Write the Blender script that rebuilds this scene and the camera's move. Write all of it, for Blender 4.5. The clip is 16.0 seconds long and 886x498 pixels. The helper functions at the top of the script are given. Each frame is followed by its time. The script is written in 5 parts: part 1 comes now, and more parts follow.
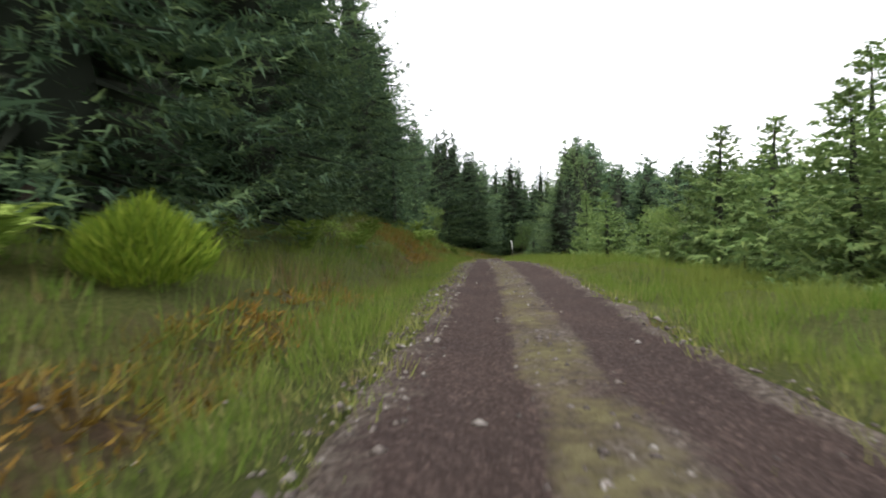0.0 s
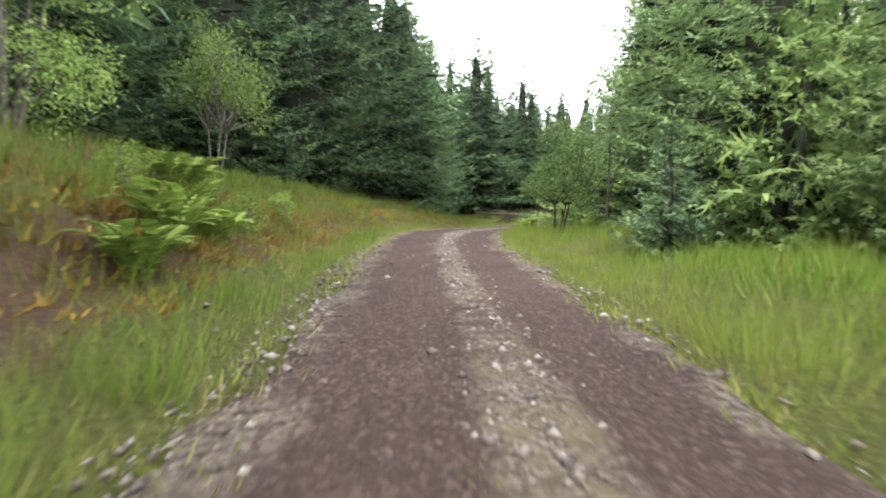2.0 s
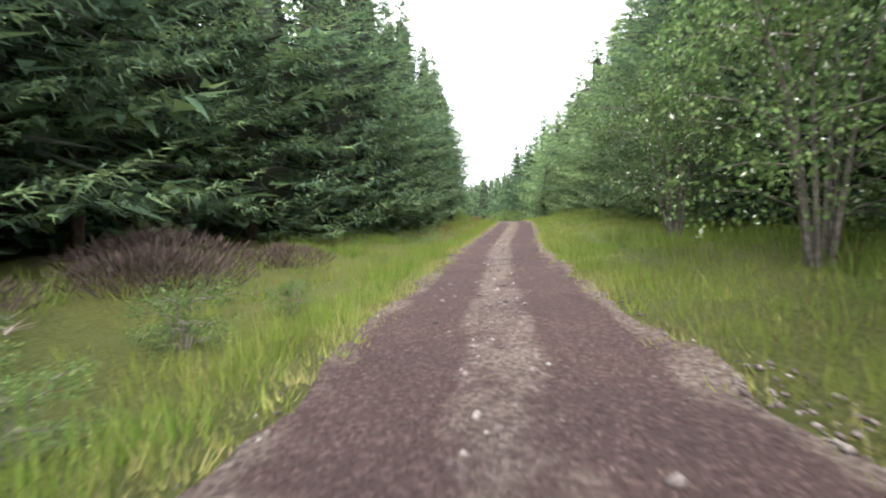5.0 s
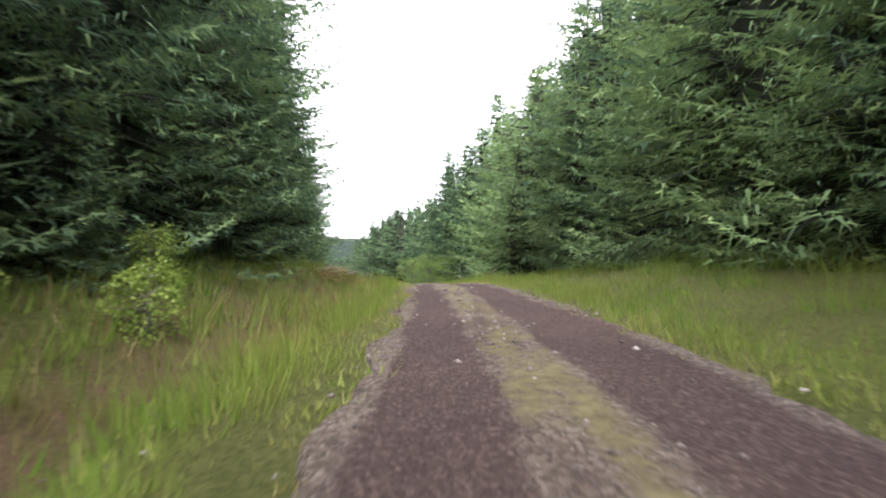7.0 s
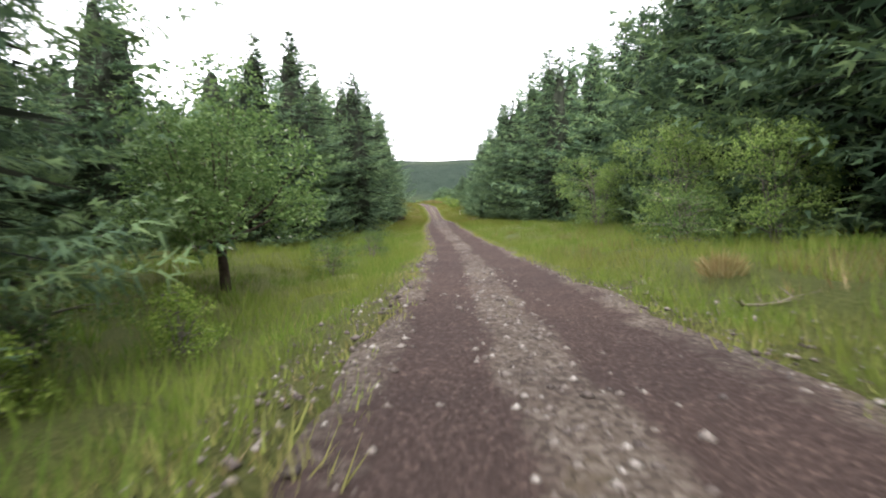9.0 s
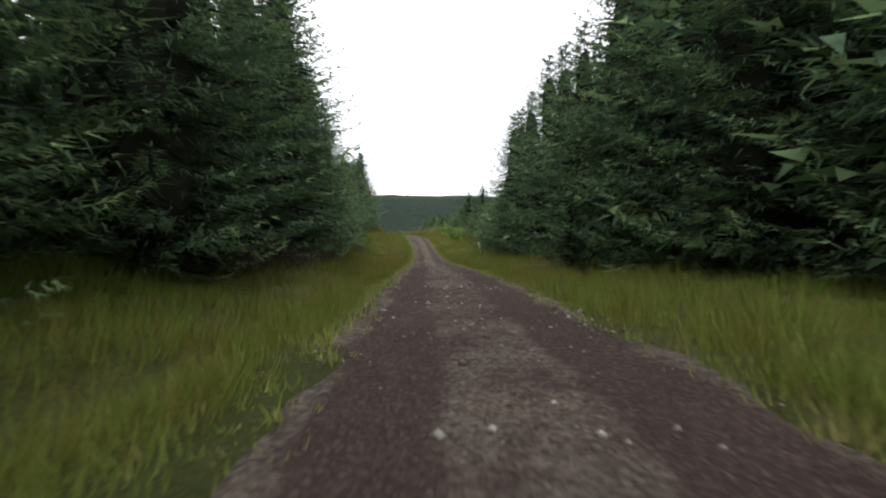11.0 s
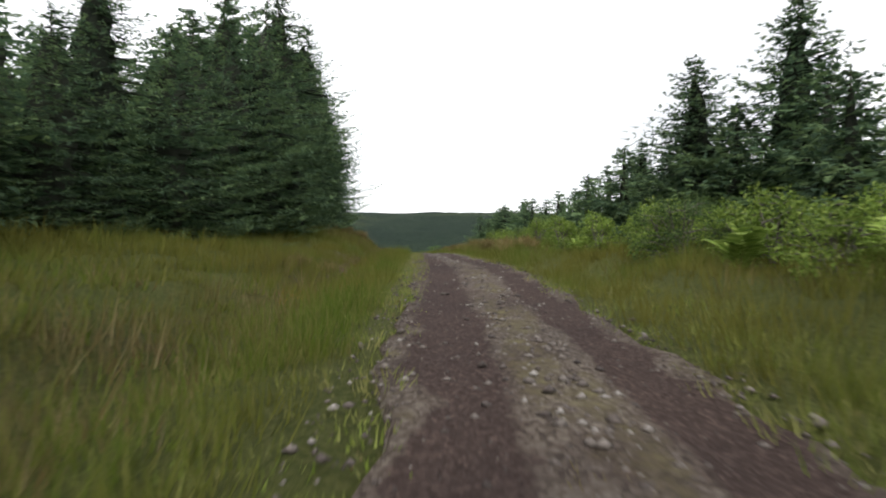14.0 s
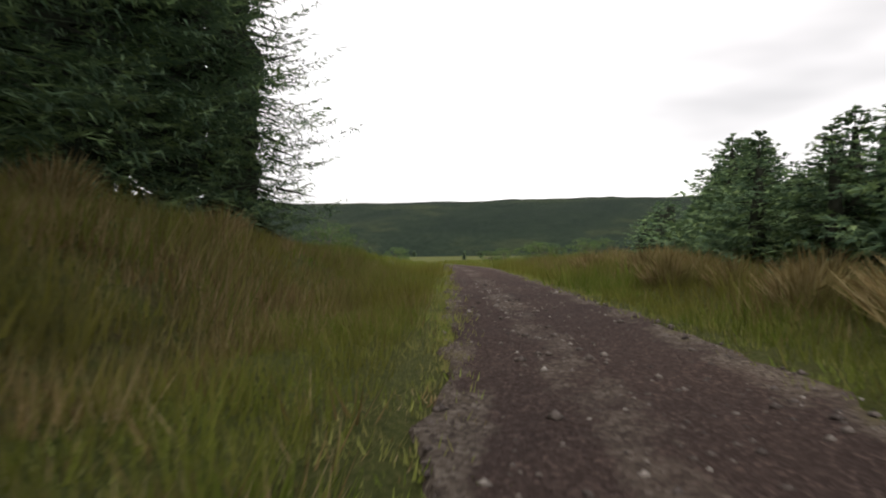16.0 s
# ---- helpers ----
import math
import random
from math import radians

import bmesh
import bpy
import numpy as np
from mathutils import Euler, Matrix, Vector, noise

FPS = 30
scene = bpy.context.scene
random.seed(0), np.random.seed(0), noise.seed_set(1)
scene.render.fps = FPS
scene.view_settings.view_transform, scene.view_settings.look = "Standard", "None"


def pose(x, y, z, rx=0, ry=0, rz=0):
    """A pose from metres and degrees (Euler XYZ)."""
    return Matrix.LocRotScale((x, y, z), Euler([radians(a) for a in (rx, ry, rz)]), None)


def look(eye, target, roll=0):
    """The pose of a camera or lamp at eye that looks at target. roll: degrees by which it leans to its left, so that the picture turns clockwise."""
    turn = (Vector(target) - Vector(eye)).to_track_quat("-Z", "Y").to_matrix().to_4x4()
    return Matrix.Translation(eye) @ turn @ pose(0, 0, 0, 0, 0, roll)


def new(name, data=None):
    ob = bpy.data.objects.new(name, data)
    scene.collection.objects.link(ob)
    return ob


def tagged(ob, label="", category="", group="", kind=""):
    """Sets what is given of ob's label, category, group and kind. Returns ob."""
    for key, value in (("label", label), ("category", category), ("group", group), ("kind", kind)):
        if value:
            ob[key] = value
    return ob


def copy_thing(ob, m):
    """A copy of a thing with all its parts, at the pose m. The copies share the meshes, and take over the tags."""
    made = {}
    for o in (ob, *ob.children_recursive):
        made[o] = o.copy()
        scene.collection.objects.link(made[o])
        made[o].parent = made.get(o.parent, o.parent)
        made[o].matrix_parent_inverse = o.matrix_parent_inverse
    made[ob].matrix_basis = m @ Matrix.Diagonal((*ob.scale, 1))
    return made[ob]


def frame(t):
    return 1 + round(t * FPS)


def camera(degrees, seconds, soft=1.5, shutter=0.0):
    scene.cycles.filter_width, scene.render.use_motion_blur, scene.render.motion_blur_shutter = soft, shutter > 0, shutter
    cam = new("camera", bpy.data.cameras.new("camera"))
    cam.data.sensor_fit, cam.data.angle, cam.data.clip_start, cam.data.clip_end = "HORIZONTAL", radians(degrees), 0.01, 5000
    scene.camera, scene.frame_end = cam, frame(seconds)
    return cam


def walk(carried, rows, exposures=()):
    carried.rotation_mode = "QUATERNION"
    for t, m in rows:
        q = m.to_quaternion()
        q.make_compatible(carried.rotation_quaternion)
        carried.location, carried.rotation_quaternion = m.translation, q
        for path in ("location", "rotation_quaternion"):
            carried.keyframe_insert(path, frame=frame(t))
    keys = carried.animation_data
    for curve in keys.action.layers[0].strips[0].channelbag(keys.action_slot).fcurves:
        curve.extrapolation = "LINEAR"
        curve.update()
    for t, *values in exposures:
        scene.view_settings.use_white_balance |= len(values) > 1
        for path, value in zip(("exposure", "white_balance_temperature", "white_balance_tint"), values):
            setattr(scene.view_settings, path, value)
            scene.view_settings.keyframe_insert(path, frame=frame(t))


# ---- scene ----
SKY, SUN = 1.1, 1.2
EXPOSURE = [(0, 1.05, 6500, 10), (0.5, 1.4, 6500, 10), (1.5, 1.9, 6500, 10), (2.0, 2.45, 6500, 10), (2.5, 2.4, 6500, 10), (3.5, 2.4, 6450, 12), (4.7, 2.6, 6350, 16), (7.0, 2.3, 6350, 17), (8.0, 2.15, 6450, 16), (9.2, 1.85, 6450, 13),
            (11.3, 0.6, 6450, 11), (12.5, 0.5, 6500, 10), (13.0, 0.85, 6500, 10), (13.5, 0.75, 6500, 10), (14.5, 0.5, 6600, 10), (16, 0.25, 6900, 13)]
cam = camera(71.9, 16.0, soft=2.0, shutter=0.08)
PATH = [
    (0, (-0.00, 0.00, 1.00), (-0.525, 9.986, 0.965), -1.1),
    (0.5, (0.31, 12.83, 1.32), (0.112, 22.823, 1.195), -1.2),
    (1, (0.17, 25.58, 1.33), (0.054, 35.572, 0.871), 1.8),
    (1.5, (0.22, 37.69, 0.95), (0.289, 47.656, 0.181), 1.8),
    (2, (0.70, 49.59, 0.77), (1.159, 59.545, -0.058), 1.1),
    (2.5, (0.74, 60.86, 0.61), (1.396, 70.830, 0.191), 0.3),
    (3, (1.90, 71.73, 0.50), (3.621, 81.573, 0.256), 1.2),
    (3.5, (3.66, 81.97, 0.04), (5.939, 91.703, -0.266), 1.3),
    (4, (7.48, 91.24, -0.20), (11.459, 100.410, -0.478), -1.2),
    (4.5, (11.06, 100.70, -0.13), (15.627, 109.588, -0.572), -1.9),
    (4.7, (12.92, 104.49, -0.13), (17.629, 113.303, -0.389), -2.1),
    (5, (15.86, 110.15, -0.09), (20.639, 118.927, -0.317), -2.0),
    (5.5, (21.46, 119.52, 0.06), (26.549, 128.129, 0.033), -1.6),
    (6, (27.80, 128.99, 0.37), (33.286, 137.347, 0.596), -1.0),
    (6.5, (34.64, 138.58, 0.85), (40.423, 146.722, 1.271), -0.6),
    (6.8, (38.87, 144.39, 1.20), (44.712, 152.492, 1.660), -0.5),
    (7, (41.73, 148.27, 1.44), (47.607, 156.350, 1.917), -0.4),
    (7.5, (48.79, 158.22, 1.96), (54.035, 166.727, 2.206), 1.2),
    (8, (55.42, 168.60, 2.24), (60.516, 177.199, 2.005), -0.2),
    (8.5, (61.00, 179.45, 1.98), (65.536, 188.346, 1.456), 0.4),
    (9, (66.15, 190.61, 1.58), (70.125, 199.759, 0.822), -0.8),
    (9.2, (68.25, 195.05, 1.39), (72.395, 204.114, 0.555), -0.2),
    (9.5, (71.30, 201.78, 1.11), (75.443, 210.849, 0.315), -0.1),
    (10, (76.09, 213.19, 0.74), (80.223, 222.271, 0.144), 0.0),
    (10.5, (80.62, 224.74, 0.54), (84.754, 233.838, 0.201), 0.2),
    (11, (85.33, 236.26, 0.48), (89.456, 245.371, 0.333), 0.4),
    (11.3, (88.31, 243.14, 0.46), (92.433, 252.248, 0.361), 0.4),
    (11.5, (90.31, 247.73, 0.45), (94.307, 256.894, 0.384), -0.2),
    (12, (95.10, 259.27, 0.24), (99.082, 268.440, 0.080), 0.6),
    (12.5, (99.66, 270.56, -0.02), (103.603, 279.746, -0.183), -0.5),
    (13, (104.28, 281.99, -0.25), (108.047, 291.259, -0.325), -1.0),
    (13.5, (108.66, 292.80, -0.02), (112.220, 302.146, 0.255), 2.0),
    (14, (112.47, 303.84, 0.87), (115.929, 313.216, 1.042), 0.4),
    (14.5, (116.47, 314.36, 1.73), (119.478, 323.893, 1.853), -0.3),
    (15, (119.29, 324.32, 1.86), (122.074, 333.920, 1.575), -0.8),
    (15.5, (121.92, 333.50, 2.24), (124.092, 343.252, 1.902), -0.3),
    (16, (124.67, 342.22, 2.26), (126.925, 351.965, 2.259), -0.6),
]
walk(cam, [(t, look(eye, target, roll)) for t, eye, target, roll in PATH], EXPOSURE)

# ---- world and light: bright overcast day ----
world = bpy.data.worlds.new("overcast_sky")
scene.world = world
world.use_nodes = True
wn, wl = world.node_tree.nodes, world.node_tree.links
wn.clear()
w_out = wn.new("ShaderNodeOutputWorld")
w_bg = wn.new("ShaderNodeBackground")
w_sky = wn.new("ShaderNodeTexSky")
w_sky.sky_type = "NISHITA"
w_sky.sun_disc = False
w_sky.sun_elevation = radians(45)
w_sky.sun_rotation = radians(203)
w_geo = wn.new("ShaderNodeTexCoord")
w_map = wn.new("ShaderNodeMapping")
w_map.inputs["Scale"].default_value = (1.0, 1.0, 3.5)
w_noise = wn.new("ShaderNodeTexNoise")
w_noise.inputs["Scale"].default_value = 2.2
w_noise.inputs["Detail"].default_value = 3.0
w_ramp = wn.new("ShaderNodeValToRGB")
w_ramp.color_ramp.elements[0].position = 0.24
w_ramp.color_ramp.elements[0].color = (0.64, 0.65, 0.67, 1)
w_ramp.color_ramp.elements[1].position = 0.70
w_ramp.color_ramp.elements[1].color = (1.28, 1.29, 1.32, 1)
w_gain = wn.new("ShaderNodeMixRGB")
w_gain.blend_type = "MIX"
w_gain.inputs[0].default_value = 0.90
w_dim = wn.new("ShaderNodeMixRGB")
w_dim.blend_type = "MULTIPLY"
w_dim.inputs[0].default_value = 1.0
w_dim.inputs[2].default_value = (0.12, 0.12, 0.12, 1)
wl.new(w_geo.outputs["Generated"], w_map.inputs["Vector"])
wl.new(w_map.outputs["Vector"], w_noise.inputs["Vector"])
wl.new(w_noise.outputs["Fac"], w_ramp.inputs["Fac"])
wl.new(w_sky.outputs["Color"], w_dim.inputs[1])
wl.new(w_dim.outputs["Color"], w_gain.inputs[1])
wl.new(w_ramp.outputs["Color"], w_gain.inputs[2])
wl.new(w_gain.outputs["Color"], w_bg.inputs["Color"])
w_bg.inputs["Strength"].default_value = SKY
wl.new(w_bg.outputs["Background"], w_out.inputs["Surface"])

sun_data = bpy.data.lights.new("sun", "SUN")
sun_data.energy = SUN
sun_data.angle = radians(20)
sun_data.color = (1.0, 0.96, 0.90)
sun = new("sun", sun_data)
sun.matrix_world = look((-36, -84, 96), (0, 0, 0))

# ---- materials ----


def shader(name, rough=0.8, spec=0.3):
    m = bpy.data.materials.new(name)
    m.use_nodes = True
    b = m.node_tree.nodes["Principled BSDF"]
    b.inputs["Roughness"].default_value = rough
    b.inputs["Specular IOR Level"].default_value = spec
    return m, m.node_tree.nodes, m.node_tree.links, b


def noise_node(n, l, scale, detail=4.0, rough=0.6, coords="Object"):
    tc = n.new("ShaderNodeTexCoord")
    t = n.new("ShaderNodeTexNoise")
    t.inputs["Scale"].default_value = scale
    t.inputs["Detail"].default_value = detail
    t.inputs["Roughness"].default_value = rough
    l.new(tc.outputs[coords], t.inputs["Vector"])
    return t


def ramp_node(n, l, source, stops):
    r = n.new("ShaderNodeValToRGB")
    e = r.color_ramp.elements
    while len(e) < len(stops):
        e.new(0.5)
    for k, (pos, col) in enumerate(stops):
        e[k].position = pos
        e[k].color = (*col, 1)
    l.new(source, r.inputs["Fac"])
    return r


def mix_node(n, l, fac, a, b, mode="MIX"):
    m = n.new("ShaderNodeMixRGB")
    m.blend_type = mode
    for k, v in enumerate((fac, a, b)):
        if isinstance(v, (int, float)):
            m.inputs[k].default_value = v
        elif isinstance(v, tuple):
            m.inputs[k].default_value = (*v, 1)
        else:
            l.new(v, m.inputs[k])
    return m


def bump_node(n, l, b, height, strength, distance):
    k = n.new("ShaderNodeBump")
    k.inputs["Strength"].default_value = strength
    k.inputs["Distance"].default_value = distance
    l.new(height, k.inputs["Height"])
    l.new(k.outputs["Normal"], b.inputs["Normal"])


def leafy(name, stops, patch=None, translucent=0.25, rough=0.6, patch_scale=0.35, spec=0.06):
    """Foliage: each leaf or needle spray takes its own tone, patches vary at a larger scale, light shines through a little."""
    m, n, l, b = shader(name, rough, spec)
    g = n.new("ShaderNodeNewGeometry")
    r = ramp_node(n, l, g.outputs["Random Per Island"], stops)
    col = r.outputs["Color"]
    if patch:
        t = noise_node(n, l, patch_scale, 3.0)
        r2 = ramp_node(n, l, t.outputs["Fac"], [(0.40, (0, 0, 0)), (0.62, (1, 1, 1))])
        mm = mix_node(n, l, 0.0, col, patch)
        l.new(r2.outputs["Color"], mm.inputs[0])
        col = mm.outputs["Color"]
    oi = n.new("ShaderNodeObjectInfo")
    hs = n.new("ShaderNodeHueSaturation")
    mr = n.new("ShaderNodeMapRange")
    mr.inputs["To Min"].default_value = 0.75
    mr.inputs["To Max"].default_value = 1.25
    l.new(oi.outputs["Random"], mr.inputs["Value"])
    l.new(mr.outputs["Result"], hs.inputs["Value"])
    l.new(col, hs.inputs["Color"])
    l.new(hs.outputs["Color"], b.inputs["Base Color"])
    if translucent:
        tr = n.new("ShaderNodeBsdfTranslucent")
        l.new(hs.outputs["Color"], tr.inputs["Color"])
        mx = n.new("ShaderNodeMixShader")
        mx.inputs[0].default_value = translucent
        l.new(b.outputs[0], mx.inputs[1])
        l.new(tr.outputs[0], mx.inputs[2])
        l.new(mx.outputs[0], n["Material Output"].inputs["Surface"])
    return m


M = {}
M["spruce"] = leafy("spruce_needles", [(0.0, (0.056, 0.096, 0.058)), (0.5, (0.072, 0.120, 0.068)), (0.85, (0.092, 0.146, 0.076)), (1.0, (0.114, 0.172, 0.082))], None, 0.3, 0.75)
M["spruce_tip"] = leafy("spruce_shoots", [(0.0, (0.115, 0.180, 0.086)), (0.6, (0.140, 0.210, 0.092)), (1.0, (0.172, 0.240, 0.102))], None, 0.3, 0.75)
# old twigs within the crown, darkened to stand for the shade between boughs
M["inner"] = leafy("shaded_inner_twigs", [(0.0, (0.018, 0.022, 0.016)), (1.0, (0.036, 0.040, 0.030))], None, 0.0, 0.9, spec=0.0)
M["spruce_young"] = leafy("young_spruce_needles", [(0.0, (0.110, 0.175, 0.066)), (0.5, (0.165, 0.245, 0.085)), (1.0, (0.250, 0.330, 0.120))], None, 0.3, 0.7)
# new shoots, lightened further for the light that falls on the lit spruces
M["spruce_lit_tip"] = leafy("lit_spruce_shoots", [(0.0, (0.160, 0.235, 0.098)), (0.6, (0.190, 0.268, 0.106)), (1.0, (0.225, 0.305, 0.120))], None, 0.3, 0.75)
M["larch"] = leafy("larch_needles", [(0.0, (0.090, 0.150, 0.050)), (0.6, (0.140, 0.210, 0.068)), (1.0, (0.230, 0.300, 0.100))], None, 0.3, 0.7)
M["leaf"] = leafy("broad_leaves", [(0.0, (0.050, 0.090, 0.030)), (0.6, (0.082, 0.136, 0.042)), (1.0, (0.140, 0.200, 0.072))], None, 0.35, 0.5)
M["leaf_light"] = leafy("light_willow_leaves", [(0.0, (0.120, 0.195, 0.050)), (0.6, (0.190, 0.275, 0.072)), (1.0, (0.270, 0.345, 0.120))], None, 0.35, 0.5)
M["blossom"] = leafy("pale_blossom", [(0.0, (0.30, 0.31, 0.24)), (1.0, (0.52, 0.53, 0.46))], None, 0.2, 0.7)
M["broom"] = leafy("broom_strands", [(0.0, (0.090, 0.150, 0.020)), (0.6, (0.190, 0.280, 0.030)), (1.0, (0.300, 0.360, 0.050))], None, 0.3, 0.6)
M["fern"] = leafy("fern_fronds", [(0.0, (0.090, 0.145, 0.026)), (0.6, (0.165, 0.240, 0.046)), (1.0, (0.260, 0.330, 0.085))], None, 0.3, 0.6)
M["heather"] = leafy("dead_brush_twigs", [(0.0, (0.030, 0.023, 0.019)), (0.6, (0.058, 0.043, 0.036)), (1.0, (0.100, 0.078, 0.064))], None, 0.0, 0.9)
M["grass"] = leafy("green_grass_blades", [(0.0, (0.066, 0.126, 0.018)), (0.5, (0.112, 0.188, 0.029)), (0.85, (0.168, 0.232, 0.045)), (1.0, (0.260, 0.240, 0.095))], (0.155, 0.185, 0.040), 0.35, 0.6, 0.25)
M["grass_short"] = leafy("short_verge_grass", [(0.0, (0.105, 0.155, 0.022)), (0.6, (0.170, 0.220, 0.044)), (1.0, (0.260, 0.250, 0.095))], (0.185, 0.175, 0.066), 0.3, 0.6, 0.8)
M["grass_dry"] = leafy("dry_grass_blades", [(0.0, (0.120, 0.080, 0.034)), (0.5, (0.195, 0.145, 0.066)), (1.0, (0.310, 0.255, 0.140))], (0.110, 0.115, 0.030), 0.25, 0.7, 0.4)
M["ochre"] = leafy("dead_bracken", [(0.0, (0.160, 0.085, 0.020)), (0.5, (0.310, 0.175, 0.038)), (1.0, (0.400, 0.270, 0.080))], (0.185, 0.150, 0.030), 0.2, 0.8, 0.6)
M["grass_moor"] = leafy("moor_grass_blades", [(0.0, (0.054, 0.092, 0.012)), (0.5, (0.092, 0.130, 0.020)), (1.0, (0.165, 0.156, 0.052))], (0.122, 0.118, 0.026), 0.3, 0.7, 0.2)


def bark(name, dark, light):
    m, n, l, b = shader(name, 0.95, 0.1)
    t = noise_node(n, l, 9.0, 6.0, 0.7)
    r = ramp_node(n, l, t.outputs["Fac"], [(0.35, dark), (0.65, light)])
    l.new(r.outputs["Color"], b.inputs["Base Color"])
    bump_node(n, l, b, t.outputs["Fac"], 0.6, 0.03)
    return m


M["bark"] = bark("spruce_bark", (0.025, 0.019, 0.015), (0.075, 0.058, 0.046))
M["bark_grey"] = bark("grey_bark", (0.060, 0.055, 0.045), (0.190, 0.175, 0.150))
M["log"] = bark("stripped_log_wood", (0.085, 0.070, 0.052), (0.230, 0.200, 0.165))


def road_material():
    """Red-brown earth in the wheel ruts, paler stony strips between and beside them."""
    m, n, l, b = shader("forest_road_gravel", 0.95, 0.05)
    at = n.new("ShaderNodeAttribute")
    at.attribute_name = "rut"
    g = n.new("ShaderNodeAttribute")
    g.attribute_name = "green"
    fine = noise_node(n, l, 38.0, 6.0, 0.75)
    mid = noise_node(n, l, 5.0, 5.0, 0.65)
    big = noise_node(n, l, 0.35, 3.0, 0.6)
    vo = n.new("ShaderNodeTexVoronoi")
    vo.inputs["Scale"].default_value = 30.0
    tc = n.new("ShaderNodeTexCoord")
    l.new(tc.outputs["Object"], vo.inputs["Vector"])
    earth = ramp_node(n, l, fine.outputs["Fac"], [(0.30, (0.040, 0.029, 0.026)), (0.52, (0.069, 0.051, 0.046)), (0.72, (0.108, 0.083, 0.075))])
    peb = n.new("ShaderNodeTexVoronoi")
    peb.inputs["Scale"].default_value = 34.0
    peb.inputs["Randomness"].default_value = 1.0
    tp = n.new("ShaderNodeTexCoord")
    l.new(tp.outputs["Object"], peb.inputs["Vector"])
    pebble = ramp_node(n, l, peb.outputs["Color"], [(0.1, (0.66, 0.65, 0.64)), (0.65, (1.0, 0.99, 0.98)), (0.94, (1.7, 1.66, 1.62))])
    earth = mix_node(n, l, 1.0, earth.outputs["Color"], pebble.outputs["Color"], "MULTIPLY")
    stony = ramp_node(n, l, vo.outputs["Color"], [(0.15, (0.058, 0.047, 0.040)), (0.5, (0.110, 0.091, 0.075)), (0.9, (0.195, 0.168, 0.142))])
    olive = ramp_node(n, l, mid.outputs["Fac"], [(0.35, (0.085, 0.076, 0.036)), (0.65, (0.165, 0.148, 0.080))])
    s = n.new("ShaderNodeMath")
    s.operation = "MULTIPLY_ADD"
    s.inputs[1].default_value = 1.1
    l.new(mid.outputs["Fac"], s.inputs[0])
    l.new(at.outputs["Fac"], s.inputs[2])
    step = ramp_node(n, l, s.outputs[0], [(0.62, (0, 0, 0)), (1.35, (1, 1, 1))])
    a = mix_node(n, l, 0.0, stony.outputs["Color"], earth.outputs["Color"])
    l.new(step.outputs["Color"], a.inputs[0])
    s2 = n.new("ShaderNodeMath")
    s2.operation = "MULTIPLY"
    l.new(g.outputs["Fac"], s2.inputs[0])
    l.new(mid.outputs["Fac"], s2.inputs[1])
    step2 = ramp_node(n, l, s2.outputs[0], [(0.25, (0, 0, 0)), (0.55, (1, 1, 1))])
    c = mix_node(n, l, 0.0, a.outputs["Color"], olive.outputs["Color"])
    l.new(step2.outputs["Color"], c.inputs[0])
    tone = ramp_node(n, l, big.outputs["Fac"], [(0.3, (0.82, 0.82, 0.84)), (0.7, (1.14, 1.10, 1.06))])
    d = mix_node(n, l, 1.0, c.outputs["Color"], tone.outputs["Color"], "MULTIPLY")
    l.new(d.outputs["Color"], b.inputs["Base Color"])
    hsum = mix_node(n, l, 0.5, fine.outputs["Fac"], vo.outputs["Distance"])
    bump_node(n, l, b, hsum.outputs["Color"], 1.0, 0.06)
    return m


def soil_material():
    """Forest soil, moss and grass thatch; brown where the bank is cut."""
    m, n, l, b = shader("bank_soil_and_thatch", 0.95, 0.1)
    at = n.new("ShaderNodeAttribute")
    at.attribute_name = "bare"
    mid = noise_node(n, l, 1.6, 6.0, 0.7)
    fine = noise_node(n, l, 22.0, 5.0, 0.7)
    big = noise_node(n, l, 0.12, 3.0, 0.5)
    thatch = noise_node(n, l, 17.0, 8.0, 0.85)
    green = ramp_node(n, l, thatch.outputs["Fac"], [(0.34, (0.034, 0.040, 0.012)), (0.5, (0.082, 0.098, 0.026)), (0.66, (0.165, 0.155, 0.064))])
    brown = ramp_node(n, l, fine.outputs["Fac"], [(0.3, (0.055, 0.035, 0.023)), (0.55, (0.115, 0.076, 0.050)), (0.8, (0.190, 0.142, 0.098))])
    s = n.new("ShaderNodeMath")
    s.operation = "ADD"
    l.new(at.outputs["Fac"], s.inputs[0])
    l.new(mid.outputs["Fac"], s.inputs[1])
    step = ramp_node(n, l, s.outputs[0], [(0.68, (0, 0, 0)), (1.05, (1, 1, 1))])
    a = mix_node(n, l, 0.0, green.outputs["Color"], brown.outputs["Color"])
    l.new(step.outputs["Color"], a.inputs[0])
    tone = ramp_node(n, l, big.outputs["Fac"], [(0.35, (0.80, 0.85, 0.80)), (0.65, (1.15, 1.10, 1.05))])
    d = mix_node(n, l, 1.0, a.outputs["Color"], tone.outputs["Color"], "MULTIPLY")
    l.new(d.outputs["Color"], b.inputs["Base Color"])
    bump_node(n, l, b, thatch.outputs["Fac"], 0.9, 0.12)
    return m


